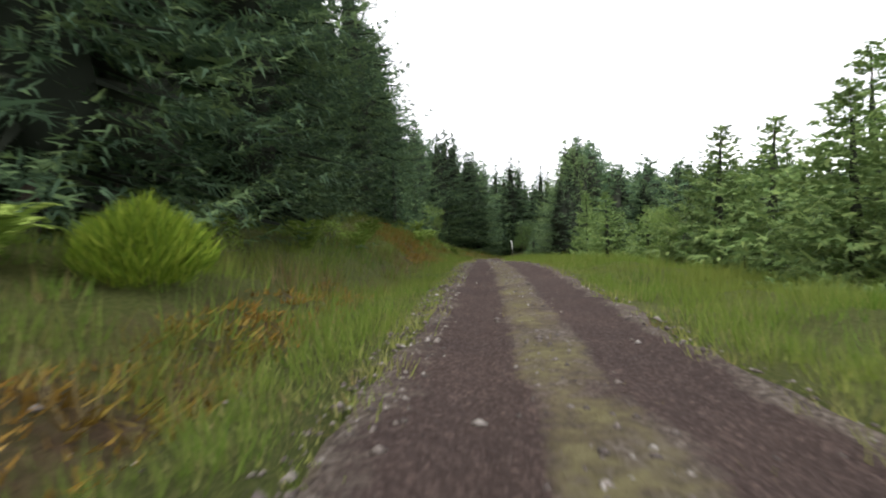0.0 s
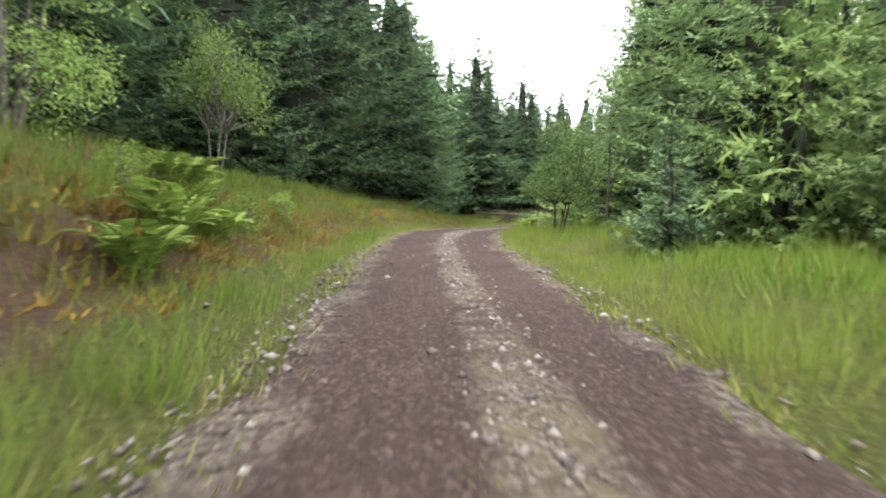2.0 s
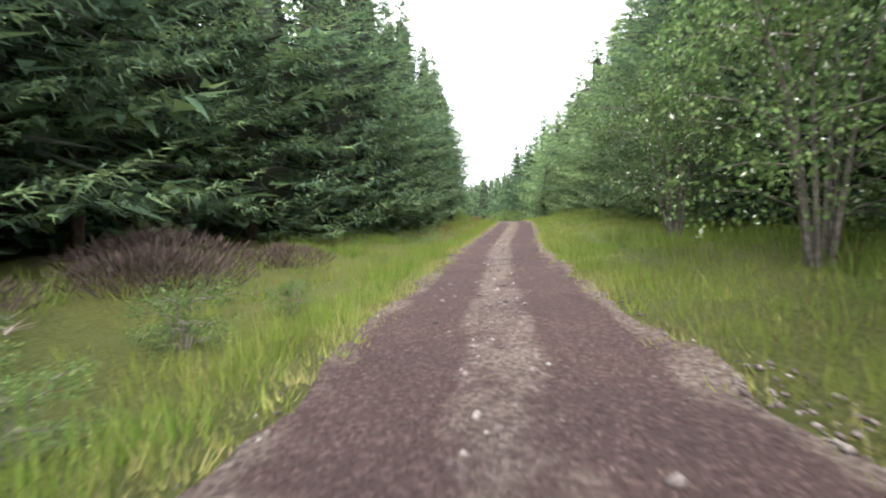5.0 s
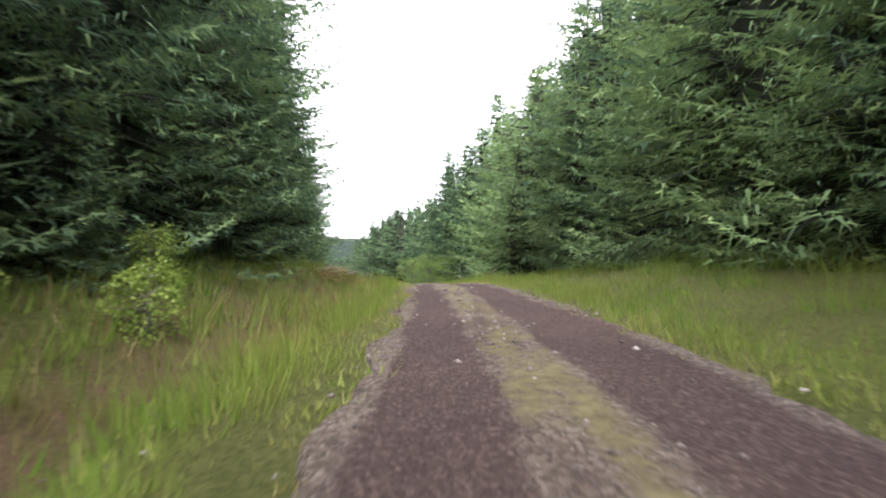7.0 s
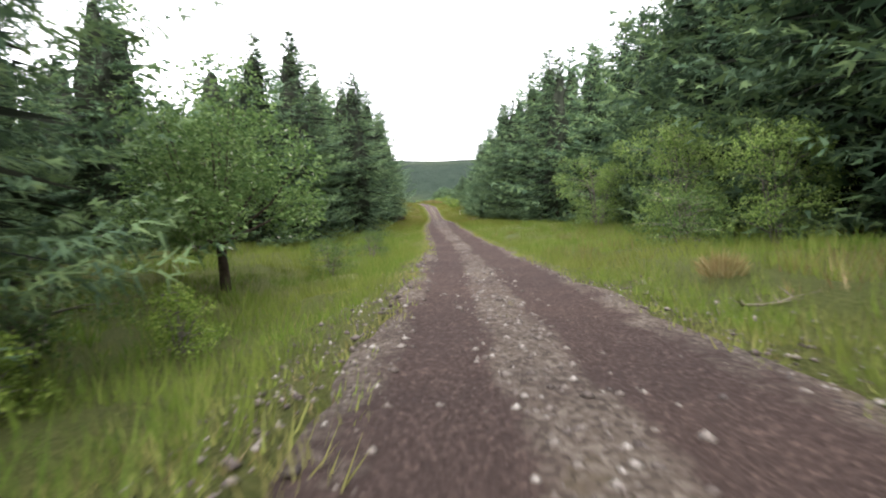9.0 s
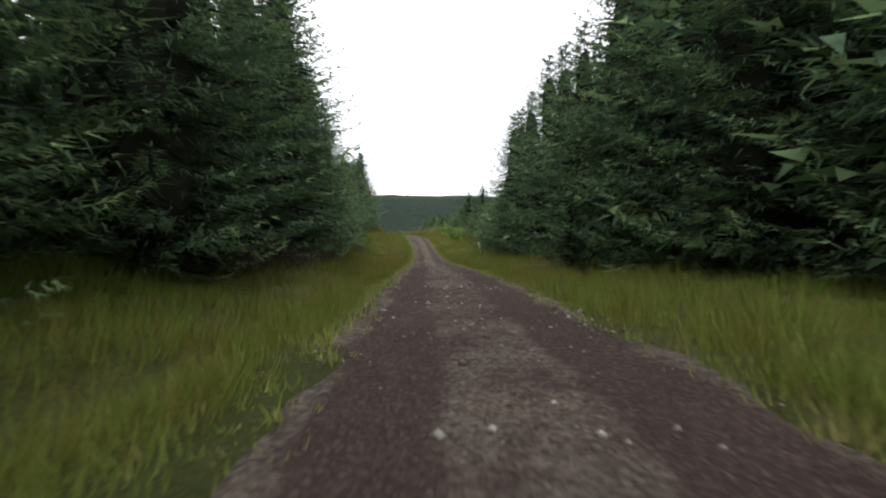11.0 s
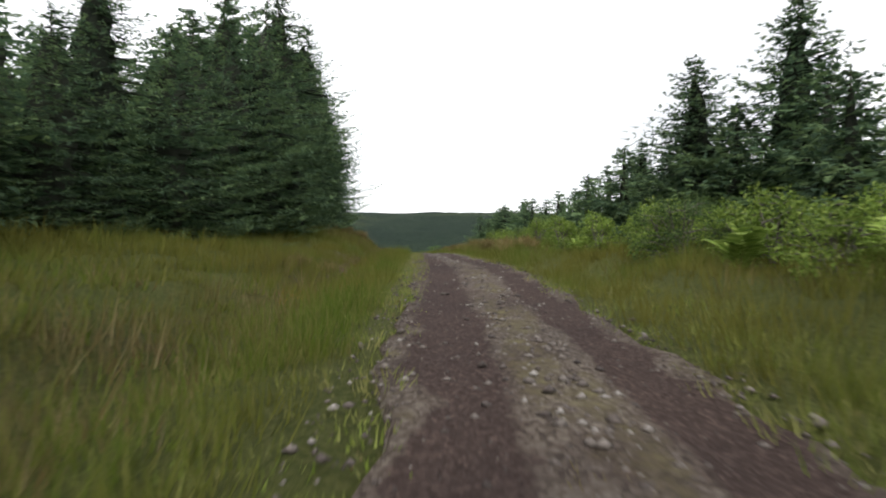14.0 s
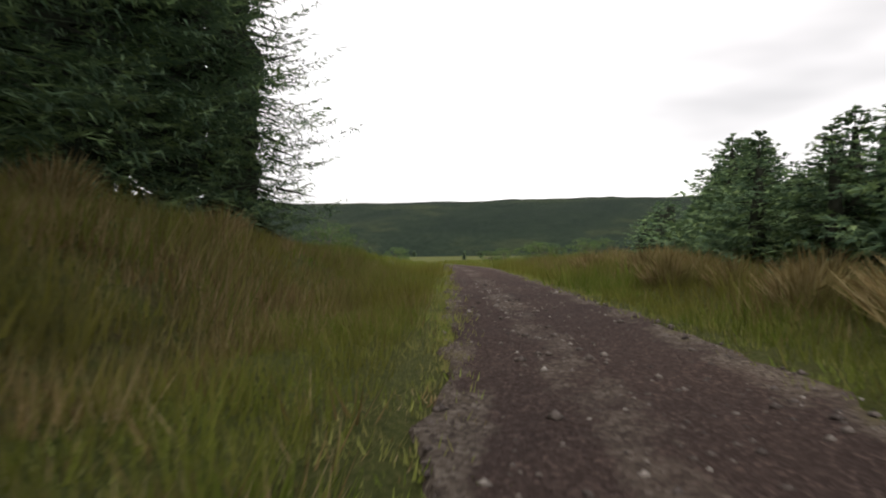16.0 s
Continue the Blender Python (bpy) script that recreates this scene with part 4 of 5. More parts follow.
def far_wood(name, spots, label):
    """spots: x, y, z, height, width factor of each tree."""
    V, F, G, n = [], [], [], 0
    for x, y, z, h, w in spots:
        v, f, g = FAR_SHAPES[R.integers(0, len(FAR_SHAPES))]
        a = R.uniform(0, 6.283)
        s = h / 10.0
        c, q = np.cos(a) * s * w, np.sin(a) * s * w
        V.append(np.stack([x + v[:, 0] * c - v[:, 1] * q, y + v[:, 0] * q + v[:, 1] * c, z - 0.2 + v[:, 2] * s], -1))
        F.append(f + n)
        G.append(g)
        n += len(v)
    me = bpy.data.meshes.new(name)
    fill_mesh(me, np.concatenate(V), np.concatenate(F), np.concatenate(G))
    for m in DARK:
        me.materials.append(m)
    return tagged(new(name, me), label, "trees", kind="stuff")


def back_rows(keys, u0, u1, rows, gap, jump=3.0, start=3.0, share_of_height=1.0):
    out = []
    for row in range(rows):
        u = u0
        while u < u1:
            lat, h, share = table(keys, np.array([u]))[0]
            sign = -1 if lat < 0 else 1
            d = abs(lat) + start + row * jump + R.normal(0, 0.6)
            xy, z = ground_z(np.array([u]), np.array([sign * d]))
            if R.uniform() < share + 0.1 and not (sign < 0 and 8.62 < u < 9.4 and row < 3):
                out.append((xy[0, 0], xy[0, 1], z[0], h * R.uniform(0.8, 1.1) * share_of_height, min(R.uniform(1.3, 1.6) * stout(h), (d - 4.8) / (0.30 * h))))
            u += gap * R.uniform(0.7, 1.3)
    return out


far_wood("spruce_wood", back_rows(WOOD_L, 0.2, 17.0, 1, 0.15) + back_rows(WOOD_R, 0.8, 13.3, 1, 0.15), "deep dark rows of spruce plantation behind the edge trees")

COARSE = []
for k in range(3):
    _t, _c = spruce_meshes(75 + k, 10.0, 2.5, 0.80, 6, 5, 0.34, bare=0.05, hang=0.4, core=0.32, twigs=0, rows=7, forks=0, spread=0.32, fluff=0.6)
    COARSE.append((np.concatenate(_c.v), np.concatenate(_c.f), np.concatenate(_c.m)))
FAR_SHAPES, NEARER = COARSE, FAR_SHAPES
far_wood("plantation", back_rows(WOOD_L, -1.5, 17.0, 5, 0.24, 4.2, 6.5, 0.84) + back_rows(WOOD_R, -1.5, 13.3, 5, 0.24, 4.2, 6.5, 0.8), "the plantation's inner spruces, rank behind rank")
FAR_SHAPES = NEARER

# young trees on the right, further on
wood_row(YOUNG_R, 13.35, 17.6, 0.085, lambda u: "sapling%d" % R.integers(0, 2), 1.1)
far_wood("young_wood", back_rows(YOUNG_R, 13.3, 19.0, 3, 0.17, 2.8, 2.2), "thicket of young spruces over the moor grass")

# distant woods across the valley
spots = []
for k in range(80):
    f, s = R.uniform(120, 520), R.uniform(-260, 330)
    p = np.array([140.0, 412.0]) + AHEAD * f + ACROSS * s
    if s < -30 or s > 25 or f > 220:
        spots.append((p[0], p[1], -4.5 + R.uniform(-0.5, 1.0), R.uniform(5, 9), 1.5))
FAR_SHAPES = COARSE
far_wood("distant_wood", spots, "far belt of conifers below the hill")

# ---- single trees and bushes ----
for k in range(22):
    side = -1 if k % 2 else 1
    plant("shrub", 17.9 + 0.15 * k + 0.2 * ((k * 0.618) % 1), side * (5.0 + 26 * ((k * 0.381) % 1)), 1.2 + 1.5 * ((k * 0.27) % 1), wide=1.3, label="low green willow bush out on the moor")
for u, lat, h in ((0.46, 8.4, 4.6), (0.56, 8.6, 5.0), (0.66, 10.4, 6.6), (0.98, 11.4, 6.6), (1.15, 11.0, 7.0), (1.28, 12.8, 6.0), (1.32, 9.0, 3.4), (1.6, 8.2, 4.6)):
    plant("young%d" % (int(u * 100) % 2), u, lat, h, wide=1.55, label="bright green bushy young spruce in the meadow")
for u, lat, h in ((0.72, 12.0, 6.5), (1.12, 13.5, 6.5)):
    plant("larch", u, lat, h, wide=1.5)
plant("willow", 1.22, 9.8, 4.2)
plant("young0", 1.75, 7.5, 5.0)
plant("near1", 1.92, 6.1, 6.2, wide=1.6, label="dense dark spruce close to the road")
plant("near0", 2.06, 6.9, 7.0, wide=1.5, label="dense dark spruce close to the road")
plant("near2", 2.2, 7.6, 8.0)
plant("polewood", 13.97, -8.3, 9.2, wide=1.3)
plant("polewood", 14.12, -8.1, 9.0, wide=1.3)
plant("sapling1", 2.56, 4.9, 3.0, wide=1.2)
for u, lat, h in ((2.02, 14.3, 4.0), (0.85, 9.2, 2.0), (1.45, 10.8, 3.6), (2.45, 9.5, 6.0), (2.6, 8.0, 7.0), (2.7, 10, 8.0), (1.3, -4.6, 4.2), (1.62, -5.2, 4.6), (1.78, -4.8, 4.8), (2.05, -6.2, 4.0), (3.05, -6.6, 3.2)):
    plant(("young%d" if lat > 0 else "sapling%d") % (int(u * 100) % 2), u, lat, h)
plant("stems", 2.93, 3.75, 3.8)
plant("sapling0", 2.75, 7.0, 4.4, wide=1.1, label="dense dark green bushy spruce on the verge")
plant("young1", 3.42, 4.3, 3.2, wide=1.45)
plant("blossom", 3.5, 6.4, 4.6)
plant("stems", 3.95, 4.8, 3.8, wide=0.7)
plant("near1", 4.42, 6.3, 10.0, wide=0.95)
plant("near2", 4.26, 6.8, 9.0, wide=0.95)
plant("near0", 4.12, 7.0, 9.5, wide=0.95)
plant("rowan", 4.62, 4.9, 4.6, wide=0.85)
plant("blossom", 5.06, 4.4, 5.2)
plant("blossom", 5.4, 4.9, 5.4)
plant("blossom", 5.75, 5.2, 5.0)
plant("shrub", 4.12, 3.4, 1.3)
plant("shrub", 4.85, -3.4, 0.9)
for u, lat, h in ((4.70, -2.8, 0.8), (4.90, -2.7, 0.9), (5.02, -3.7, 0.8), (5.16, -2.5, 0.6), (5.30, -3.0, 0.8), (5.22, -4.3, 0.9), (5.42, -2.6, 0.6)):
    plant("shrub", u, lat, h, label="low dark shrub in the ditch beside the felled trunk")
plant("shrub", 4.95, -4.2, 1.0)
plant("shrub", 7.2, -4.6, 1.2)
plant("shrub", 13.12, -5.4, 1.6)
plant("shrub", 14.2, 6.8, 1.4)
plant("willow", 2.40, -6.2, 4.4)
plant("willow", 2.18, -7.4, 4.0)
plant("birch", 2.80, -6.7, 4.6)
plant("round", 9.57, -5.2, 5.1, wide=1.35)
plant("rowan", 9.36, -9.0, 4.0)
plant("polewood", 8.70, -6.8, 13.0, wide=1.1)
plant("polewood", 8.86, -7.0, 13.5, wide=1.1)
plant("polewood", 9.06, -6.6, 13.0, wide=1.0)
plant("near1", 9.2, -5.7, 14.0, wide=0.95)
plant("near0", 9.36, -9.6, 10.5)
plant("near1", 9.46, -11.0, 11.5)
plant("near2", 9.55, -13.0, 12.0)
plant("near0", 9.7, -14.5, 11.0)
plant("willow", 9.95, -9.5, 4.6)
plant("shrub", 9.28, -4.9, 1.5)
plant("shrub", 9.2, -6.4, 2.2)
plant("shrub", 9.75, -3.6, 1.2)
plant("shrub", 10.0, -3.0, 1.1)
plant("willow", 9.9, 8.6, 5.2, wide=0.85)
plant("willow", 9.72, 9.6, 4.4, wide=0.9)
plant("shrub", 9.72, 6.8, 1.9)
plant("willow", 10.45, 9.4, 4.8)
plant("shrub", 12.75, -7.0, 2.2)
plant("near2", 15.4, -6.0, 3.8, wide=1.7, label="low dense dark spruce at the wood's end")
plant("shrub", 14.6, 5.6, 1.5)
plant("shrub", 15.7, 7.0, 1.6)
plant("willow", 15.85, 8.2, 2.6)
for u, lat, h in ((14.95, 9.4, 6.8), (15.1, 10.6, 6.4), (14.8, 10.8, 7.6), (15.3, 10.0, 5.2)):
    plant("mid%d" % (int(u * 100) % 3), u, lat, h, wide=1.5)
plant("larch", 6.95, 7.4, 6.5)
plant("larch", 7.05, 8.2, 7.5)
plant("larch", 3.0, 5.6, 5.0)
# single spruces with light put into their needle colour
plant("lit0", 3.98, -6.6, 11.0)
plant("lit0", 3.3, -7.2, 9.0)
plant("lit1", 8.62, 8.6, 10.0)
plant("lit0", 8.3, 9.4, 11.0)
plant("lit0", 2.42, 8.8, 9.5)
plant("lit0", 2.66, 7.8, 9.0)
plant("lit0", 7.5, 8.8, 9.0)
for u, lat, h in ((7.15, -4.2, 2.8), (7.3, -4.6, 3.2), (12.55, -5.6, 3.0), (12.3, -5.2, 2.2), (11.95, 5.6, 3.0), (8.05, 8.6, 2.2), (8.75, 9.4, 3.0)):
    plant("mid%d" % (int(u * 100) % 3), u, lat, h, wide=1.2, label="low bushy spruce at the edge of the wood")


# ---- ferns, broom, brushwood, rushes ----
def fern_mesh(seed, fronds=15, length=0.95):
    """A shuttlecock of arching fronds, each a spine with two rows of tapering leaflets."""
    rng = np.random.default_rng(seed)
    sp = Soup()
    up1 = np.array([0, 0, 1.0])
    for j in range(fronds):
        az = j * 6.283 / fronds + rng.normal(0, 0.2)
        out = np.array([np.cos(az), np.sin(az), 0])
        side = np.array([-np.sin(az), np.cos(az), 0])
        ln = length * rng.uniform(0.7, 1.2)
        s = np.linspace(0.10, 1.0, 15)
        open_ = rng.uniform(0.35, 0.75)
        pos = out * (ln * open_ * s**1.3)[:, None] + up1 * (ln * (1.15 * s - (0.25 + 0.55 * open_) * s**2.4))[:, None]
        tan = unit(np.gradient(pos, axis=0))
        nrm = unit(np.cross(side, tan))
        for sg in (-1, 1):
            w = unit(side * sg + tan * 0.45 - up1 * 0.12)
            v, f = kites(pos, w, unit(np.cross(w, nrm)), ln * 0.24 * np.sin(np.pi * (0.12 + 0.83 * s)) + 0.02, np.full(len(s), 0.050 * ln + 0.008))
            sp.add(v, f)
    return sp


def strand_mesh(seed, count, height, spread, width, part=(0.2, 0.4), high=0.7):
    """A bush of thin strands that fan out from the base."""
    rng = np.random.default_rng(seed)
    sp = Soup()
    az, t = rng.uniform(0, 6.283, count), rng.uniform(0, 1, count) ** 0.8
    fan = rng.uniform(0, 1, count) ** 0.7
    out = np.stack([np.cos(az), np.sin(az), 0 * az], -1)
    p = out * (fan * spread * 0.5 * (0.25 + 0.75 * np.sin(np.pi * (0.15 + 0.7 * t))))[:, None] + np.array([0, 0, 1.0]) * (t * height * high * (1.05 - 0.35 * fan))[:, None]
    w = unit(out * (0.1 + 0.8 * fan)[:, None] + np.array([0, 0, 1.0]) + rng.normal(0, 0.28, (count, 3)))
    v, f = kites(p, w, unit(np.cross(w, rng.normal(0, 1, (count, 3)))), height * rng.uniform(part[0], part[1], count), width * rng.uniform(0.7, 1.4, count))
    sp.add(v, f)
    return sp


def lone_master(key, name, label, category, group, soup, material, height):
    ob = new(name, soup.mesh(name, [material]))
    tagged(ob, label, category, group)
    MASTERS[key] = [ob, height, False]


for k in range(2):
    lone_master("fern%d" % k, "fern_clump", "green arching fern clump in the grass verge", "fern", "ferns on the verges", fern_mesh(80 + k), M["fern"], 0.8)
rng = np.random.default_rng(84)
broom_stems = Soup()
for k in range(16):
    a, q = k * 2.4, rng.uniform(0.15, 0.6)
    tube(broom_stems, [(0.05 * np.cos(a), 0.05 * np.sin(a), -0.1), (0.5 * q * np.cos(a), 0.5 * q * np.sin(a), 0.5), (q * np.cos(a), q * np.sin(a), rng.uniform(0.9, 1.2))], [0.016, 0.011, 0.004], 5)
broom_top = strand_mesh(85, 5200, 1.5, 1.7, 0.020, part=(0.10, 0.26))
master("broom", "broom_bush", "bright yellow-green broom bush on the bank", "", (broom_stems, broom_top), M["bark"], M["broom"], 1.5)
MASTERS["broom"][0]["category"] = "bush"
lone_master("brush", "dead_brush", "low mound of dead reddish-brown conifer brush", "brushwood", "dead brush", strand_mesh(86, 2400, 1.0, 2.8, 0.014, part=(0.10, 0.28)), M["heather"], 1.0)
lone_master("rush", "rush_tussock", "brown-green tussock of rushes beside the track", "rushes", "rush tussocks", strand_mesh(87, 420, 0.8, 0.8, 0.014, part=(0.3, 0.6), high=0.5), M["grass_dry"], 0.8)

plant("broom", 0.275, -4.0, 1.35)
for u, lat, h in ((1.28, -3.2, 0.8), (1.44, -3.9, 0.9), (1.55, -2.9, 0.7), (1.66, -3.6, 0.9), (2.24, -2.55, 0.6), (2.29, -2.75, 0.65), (2.33, -3.0, 0.7), (2.36, -2.8, 0.6), (2.48, -4.4, 0.9), (0.22, -4.9, 0.8), (0.6, -4.4, 0.8), (0.72, -3.7, 0.7), (0.9, -4.2, 0.8),
                  (3.38, 2.7, 0.7), (3.95, 3.0, 0.7), (3.85, 3.9, 0.7), (4.75, 3.0, 0.55), (5.12, 3.2, 0.6), (4.9, 4.6, 0.65), (5.0, 5.6, 0.7),
                  (14.05, 5.2, 1.0), (14.15, 6.2, 1.0), (14.25, 5.0, 1.0), (14.35, 6.0, 1.1), (14.45, 5.2, 1.0), (14.55, 6.6, 1.1), (14.7, 5.8, 1.0), (14.85, 6.8, 1.0), (15.0, 5.6, 1.0), (15.2, 6.6, 1.0)):
    plant("fern%d" % (int(u * 100) % 2), u, lat, (1.25 if u < 13 else 0.85) * h)
for k in range(34):
    plant("bracken", 14.35 + 0.058 * k, 5.3 + 2.8 * ((k * 0.618) % 1), 1.15 + 0.4 * ((k * 0.37) % 1))
for k in range(16):
    plant("bracken", 1.2 + 0.095 * k, -2.9 - 2.2 * ((k * 0.618) % 1), 0.55 + 0.35 * ((k * 0.37) % 1))
for u, lat in ((9.12, -3.2), (9.2, -4.0), (9.3, -3.4), (0.7, -4.4), (0.45, -5.0), (3.95, 3.6), (4.05, 4.2), (7.12, -3.6), (7.28, -3.2), (7.36, -4.0), (7.22, -4.4)):
    plant("bracken", u, lat, 0.9)
for u, lat, h in ((5.45, -5.2, 1.1), (5.55, -6.4, 1.3), (5.3, -6.2, 0.9), (5.7, -5.0, 0.9), (4.95, -6.0, 0.7), (11.75, -5.0, 1.0), (11.9, -5.2, 1.1), (12.02, -5.4, 1.1), (11.6, -5.2, 0.9), (12.14, -5.6, 1.0), (4.62, -3.6, 0.7), (4.78, -4.4, 0.8), (4.9, -5.2, 0.6), (5.05, -5.8, 0.7), (5.2, -6.9, 0.8), (5.0, -7.6, 0.7), (4.75, -6.6, 0.5), (5.12, -4.9, 0.6)):
    plant("brush", u, lat, h, wide=1.1)
for u, lat, h in ((9.36, 3.9, 0.6), (15.75, 4.6, 0.9), (15.9, 5.0, 1.0), (16.05, 4.8, 0.9), (16.2, 5.4, 1.0), (16.35, 4.6, 0.9), (16.5, 5.2, 0.9), (16.7, 5.0, 0.9), (16.9, 5.4, 0.9), (14.75, -3.4, 0.6), (14.86, -3.0, 0.6), (15.25, 4.6, 0.8), (16.6, -4.2, 0.8), (16.4, -4.9, 0.9), (16.2, -3.8, 0.9), (15.9, -4.4, 0.8), (16.1, -5.6, 1.0)):
    plant("rush", u, lat, h)
for k in range(26):
    plant("rush", 15.3 + 0.075 * k, 3.9 + 1.6 * ((k * 0.618) % 1), 0.75 + 0.3 * ((k * 0.37) % 1))

# ---- felled trunk beside the bend ----


def spot(u, lat, up=0.0):
    xy, z = ground_z(np.array([u]), np.array([lat]))
    return np.array([xy[0, 0], xy[0, 1], z[0] + up])


def fallen_log(a, b, r0, r1, label):
    base = new("fallen_trunk")
    base.location = Vector(a)
    sp = Soup()
    n = 9
    pts = [a * (1 - t) + b * t + np.array([0, 0, 0.05 * np.sin(t * 5)]) - a for t in np.linspace(0, 1, n)]
    tube(sp, pts, [r0 + (r1 - r0) * t + 0.008 * (k % 2) for k, t in enumerate(np.linspace(0, 1, n))], 8)
    ob = new("stem", sp.mesh("stem", [M["log"]]))
    ob.parent = base
    for k in range(7):
        t = 0.1 + 0.12 * k
        p = a * (1 - t) + b * t - a
        d = np.array([0.25 * np.sin(k * 2.1), 0.25 * np.cos(k * 1.7), 0.22 * (1 if k % 2 else -0.6)])
        s2 = Soup()
        tube(s2, [p, p + d * 0.6, p + d], [0.022, 0.014, 0.006], 5)
        o2 = new("branch_stub", s2.mesh("branch_stub", [M["bark"]]))
        o2.parent = base
    return tagged(base, label, "log", "felled trunks by the bend")


fallen_log(spot(5.16, -3.2, 0.42), spot(4.86, -8.6, 0.55), 0.075, 0.055, "long bare grey felled trunk lying across the ditch")
fallen_log(spot(5.05, -6.8, 0.45), spot(4.9, -12.0, 0.7), 0.06, 0.04, "thin felled trunk behind the longer one")


def dead_branch(u, lat, length, turn, seed, up=0.06):
    rng = np.random.default_rng(seed)
    sp = Soup()
    n = 6
    d = np.array([np.cos(turn), np.sin(turn), 0])
    q = np.array([-d[1], d[0], 0])
    pts = [d * length * (k / (n - 1) - 0.5) + q * rng.normal(0, 0.05) + np.array([0, 0, rng.uniform(0, 0.10)]) for k in range(n)]
    tube(sp, pts, np.linspace(0.022, 0.006, n), 5)
    for k in range(1, n):
        for sg in (-1, 1):
            end = pts[k] + d * 0.2 * length * rng.uniform(0.3, 0.9) + q * sg * 0.22 * length * rng.uniform(0.4, 1.0) + np.array([0, 0, rng.uniform(0.0, 0.14)])
            tube(sp, [pts[k], end], [0.009, 0.003], 4)
    ob = new("dead_branch", sp.mesh("dead_branch", [M["log"]]))
    ob.location = Vector(spot(u, lat, up))
    return tagged(ob, "bare grey dead branch lying on the bank", "branch", "dead branches")


for k, (u, lat, ln, tn) in enumerate(((7.95, -3.9, 1.8, 0.3), (8.02, -3.2, 1.4, 1.0), (7.9, -4.6, 1.6, 2.2), (8.28, -1.5, 0.9, 1.3), (9.26, 3.3, 1.0, 0.2), (4.8, -3.2, 1.4, 2.0), (4.7, -5.0, 1.8, 0.8), (5.3, -5.0, 1.6, 1.7), (5.5, -4.4, 1.5, 0.4), (12.06, 4.6, 2.0, 2.6), (11.98, 5.0, 1.8, 2.2), (8.75, -1.4, 0.7, 0.6))):
    dead_branch(u, lat, ln, tn, 200 + k)

def brush_heap(u, lat, seed):
    """A heap of cut grass and brush with long bare sticks lying across it."""
    rng = np.random.default_rng(seed)
    base = new("brush_heap")
    base.location = Vector(spot(u, lat, 0.05))
    base.rotation_euler = (0, 0, radians(28))
    n = 1500
    a, q = rng.uniform(0, 6.283, n), np.sqrt(rng.uniform(0, 1, n))
    x, y = np.cos(a) * q * 1.25, np.sin(a) * q * 0.6
    start = np.stack([x, y, (0.42 - 0.36 * q * q) * rng.uniform(0.4, 1.0, n)], -1)
    way = unit(np.stack([rng.normal(0.3, 0.8, n), rng.normal(0, 0.7, n), rng.normal(-0.05, 0.25, n)], -1))
    sp = Soup()
    sp.add(*kites(start, way, unit(np.cross(way, rng.normal(0, 1, (n, 3)))), rng.uniform(0.15, 0.4, n), rng.uniform(0.010, 0.022, n)))
    mat = new("straw", sp.mesh("straw", [M["grass_dry"]]))
    mat.parent = base
    tagged(mat, "matted pale cut grass", kind="stuff")
    for k in range(9):
        s2 = Soup()
        z, off, ln = rng.uniform(0.18, 0.46), rng.uniform(-0.5, 0.5), rng.uniform(0.9, 1.9)
        tilt, turn = rng.normal(0, 0.08), rng.normal(0, 0.22)
        pts = [(rng.normal(0.5, 0.02) + (t - 0.5) * ln, off + turn * (t - 0.5) * ln, z + tilt * (t - 0.5) * ln) for t in np.linspace(0, 1, 5)]
        tube(s2, pts, np.linspace(0.018, 0.007, 5), 5)
        st = new("stick", s2.mesh("stick", [M["log"]]))
        st.parent = base
    return tagged(base, "heap of cut brush and pale sticks on the grassy bank", "brushwood")


brush_heap(7.79, -3.05, 300)

# ---- course markers: stakes with a strip of white tape ----
def course_marker(u, lat, high, lean, label):
    p = spot(u, lat)
    base = new("course_marker")
    base.location = Vector(p)
    sp = Soup()
    tube(sp, [(0, 0, -0.2), (lean * 0.5, 0, high * 0.5), (lean, 0.02, high)], [0.008, 0.007, 0.005], 6)
    st = new("stake", sp.mesh("stake", [M["post"]]))
    st.parent = base
    s2 = Soup()
    n = 8
    v, f = [], []
    for k in range(n):
        t = k / (n - 1)
        c = np.array([lean * (1 - t * 0.5) + 0.10 * t + 0.03 * np.sin(t * 6), 0.03 + 0.05 * np.sin(t * 4), high - t * 0.78])
        w = 0.052
        a = t * 1.6
        v += [c + np.array([np.cos(a), np.sin(a), 0]) * w, c - np.array([np.cos(a), np.sin(a), 0]) * w, c - np.array([np.cos(a), np.sin(a), 0]) * w + np.array([0.003, 0.004, 0]), c + np.array([np.cos(a), np.sin(a), 0]) * w + np.array([0.003, 0.004, 0])]
    for k in range(n - 1):
        for j in range(4):
            q = (j + 1) % 4
            f.append((4 * k + j, 4 * k + q, 4 * k + 4 + q, 4 * k + 4 + j))
    s2.add(v, f)
    tp = new("tape", s2.mesh("tape", [M["tape"]]))
    tp.parent = base
    tp["label"] = "white plastic tape strip"
    return tagged(base, label, "marker", "course markers")


course_marker(1.69, 2.2, 1.45, -0.15, "leaning stake with white tape beside the road")
course_marker(4.28, 2.65, 2.45, 0.10, "stake with white tape below a rowan")
course_marker(5.05, 3.3, 1.75, -0.10, "stake with white tape below a rowan")
course_marker(8.93, 6.2, 1.3, 0.05, "stake with white tape at the wood's edge")
course_marker(12.8, 4.2, 1.2, -0.18, "leaning stake with white tape in long grass")

# ---- grass: blades beyond counting ----


def edge_at(u, side):
    e = table(EDGES, u)
    return e[..., 0] if side < 0 else e[..., 1]


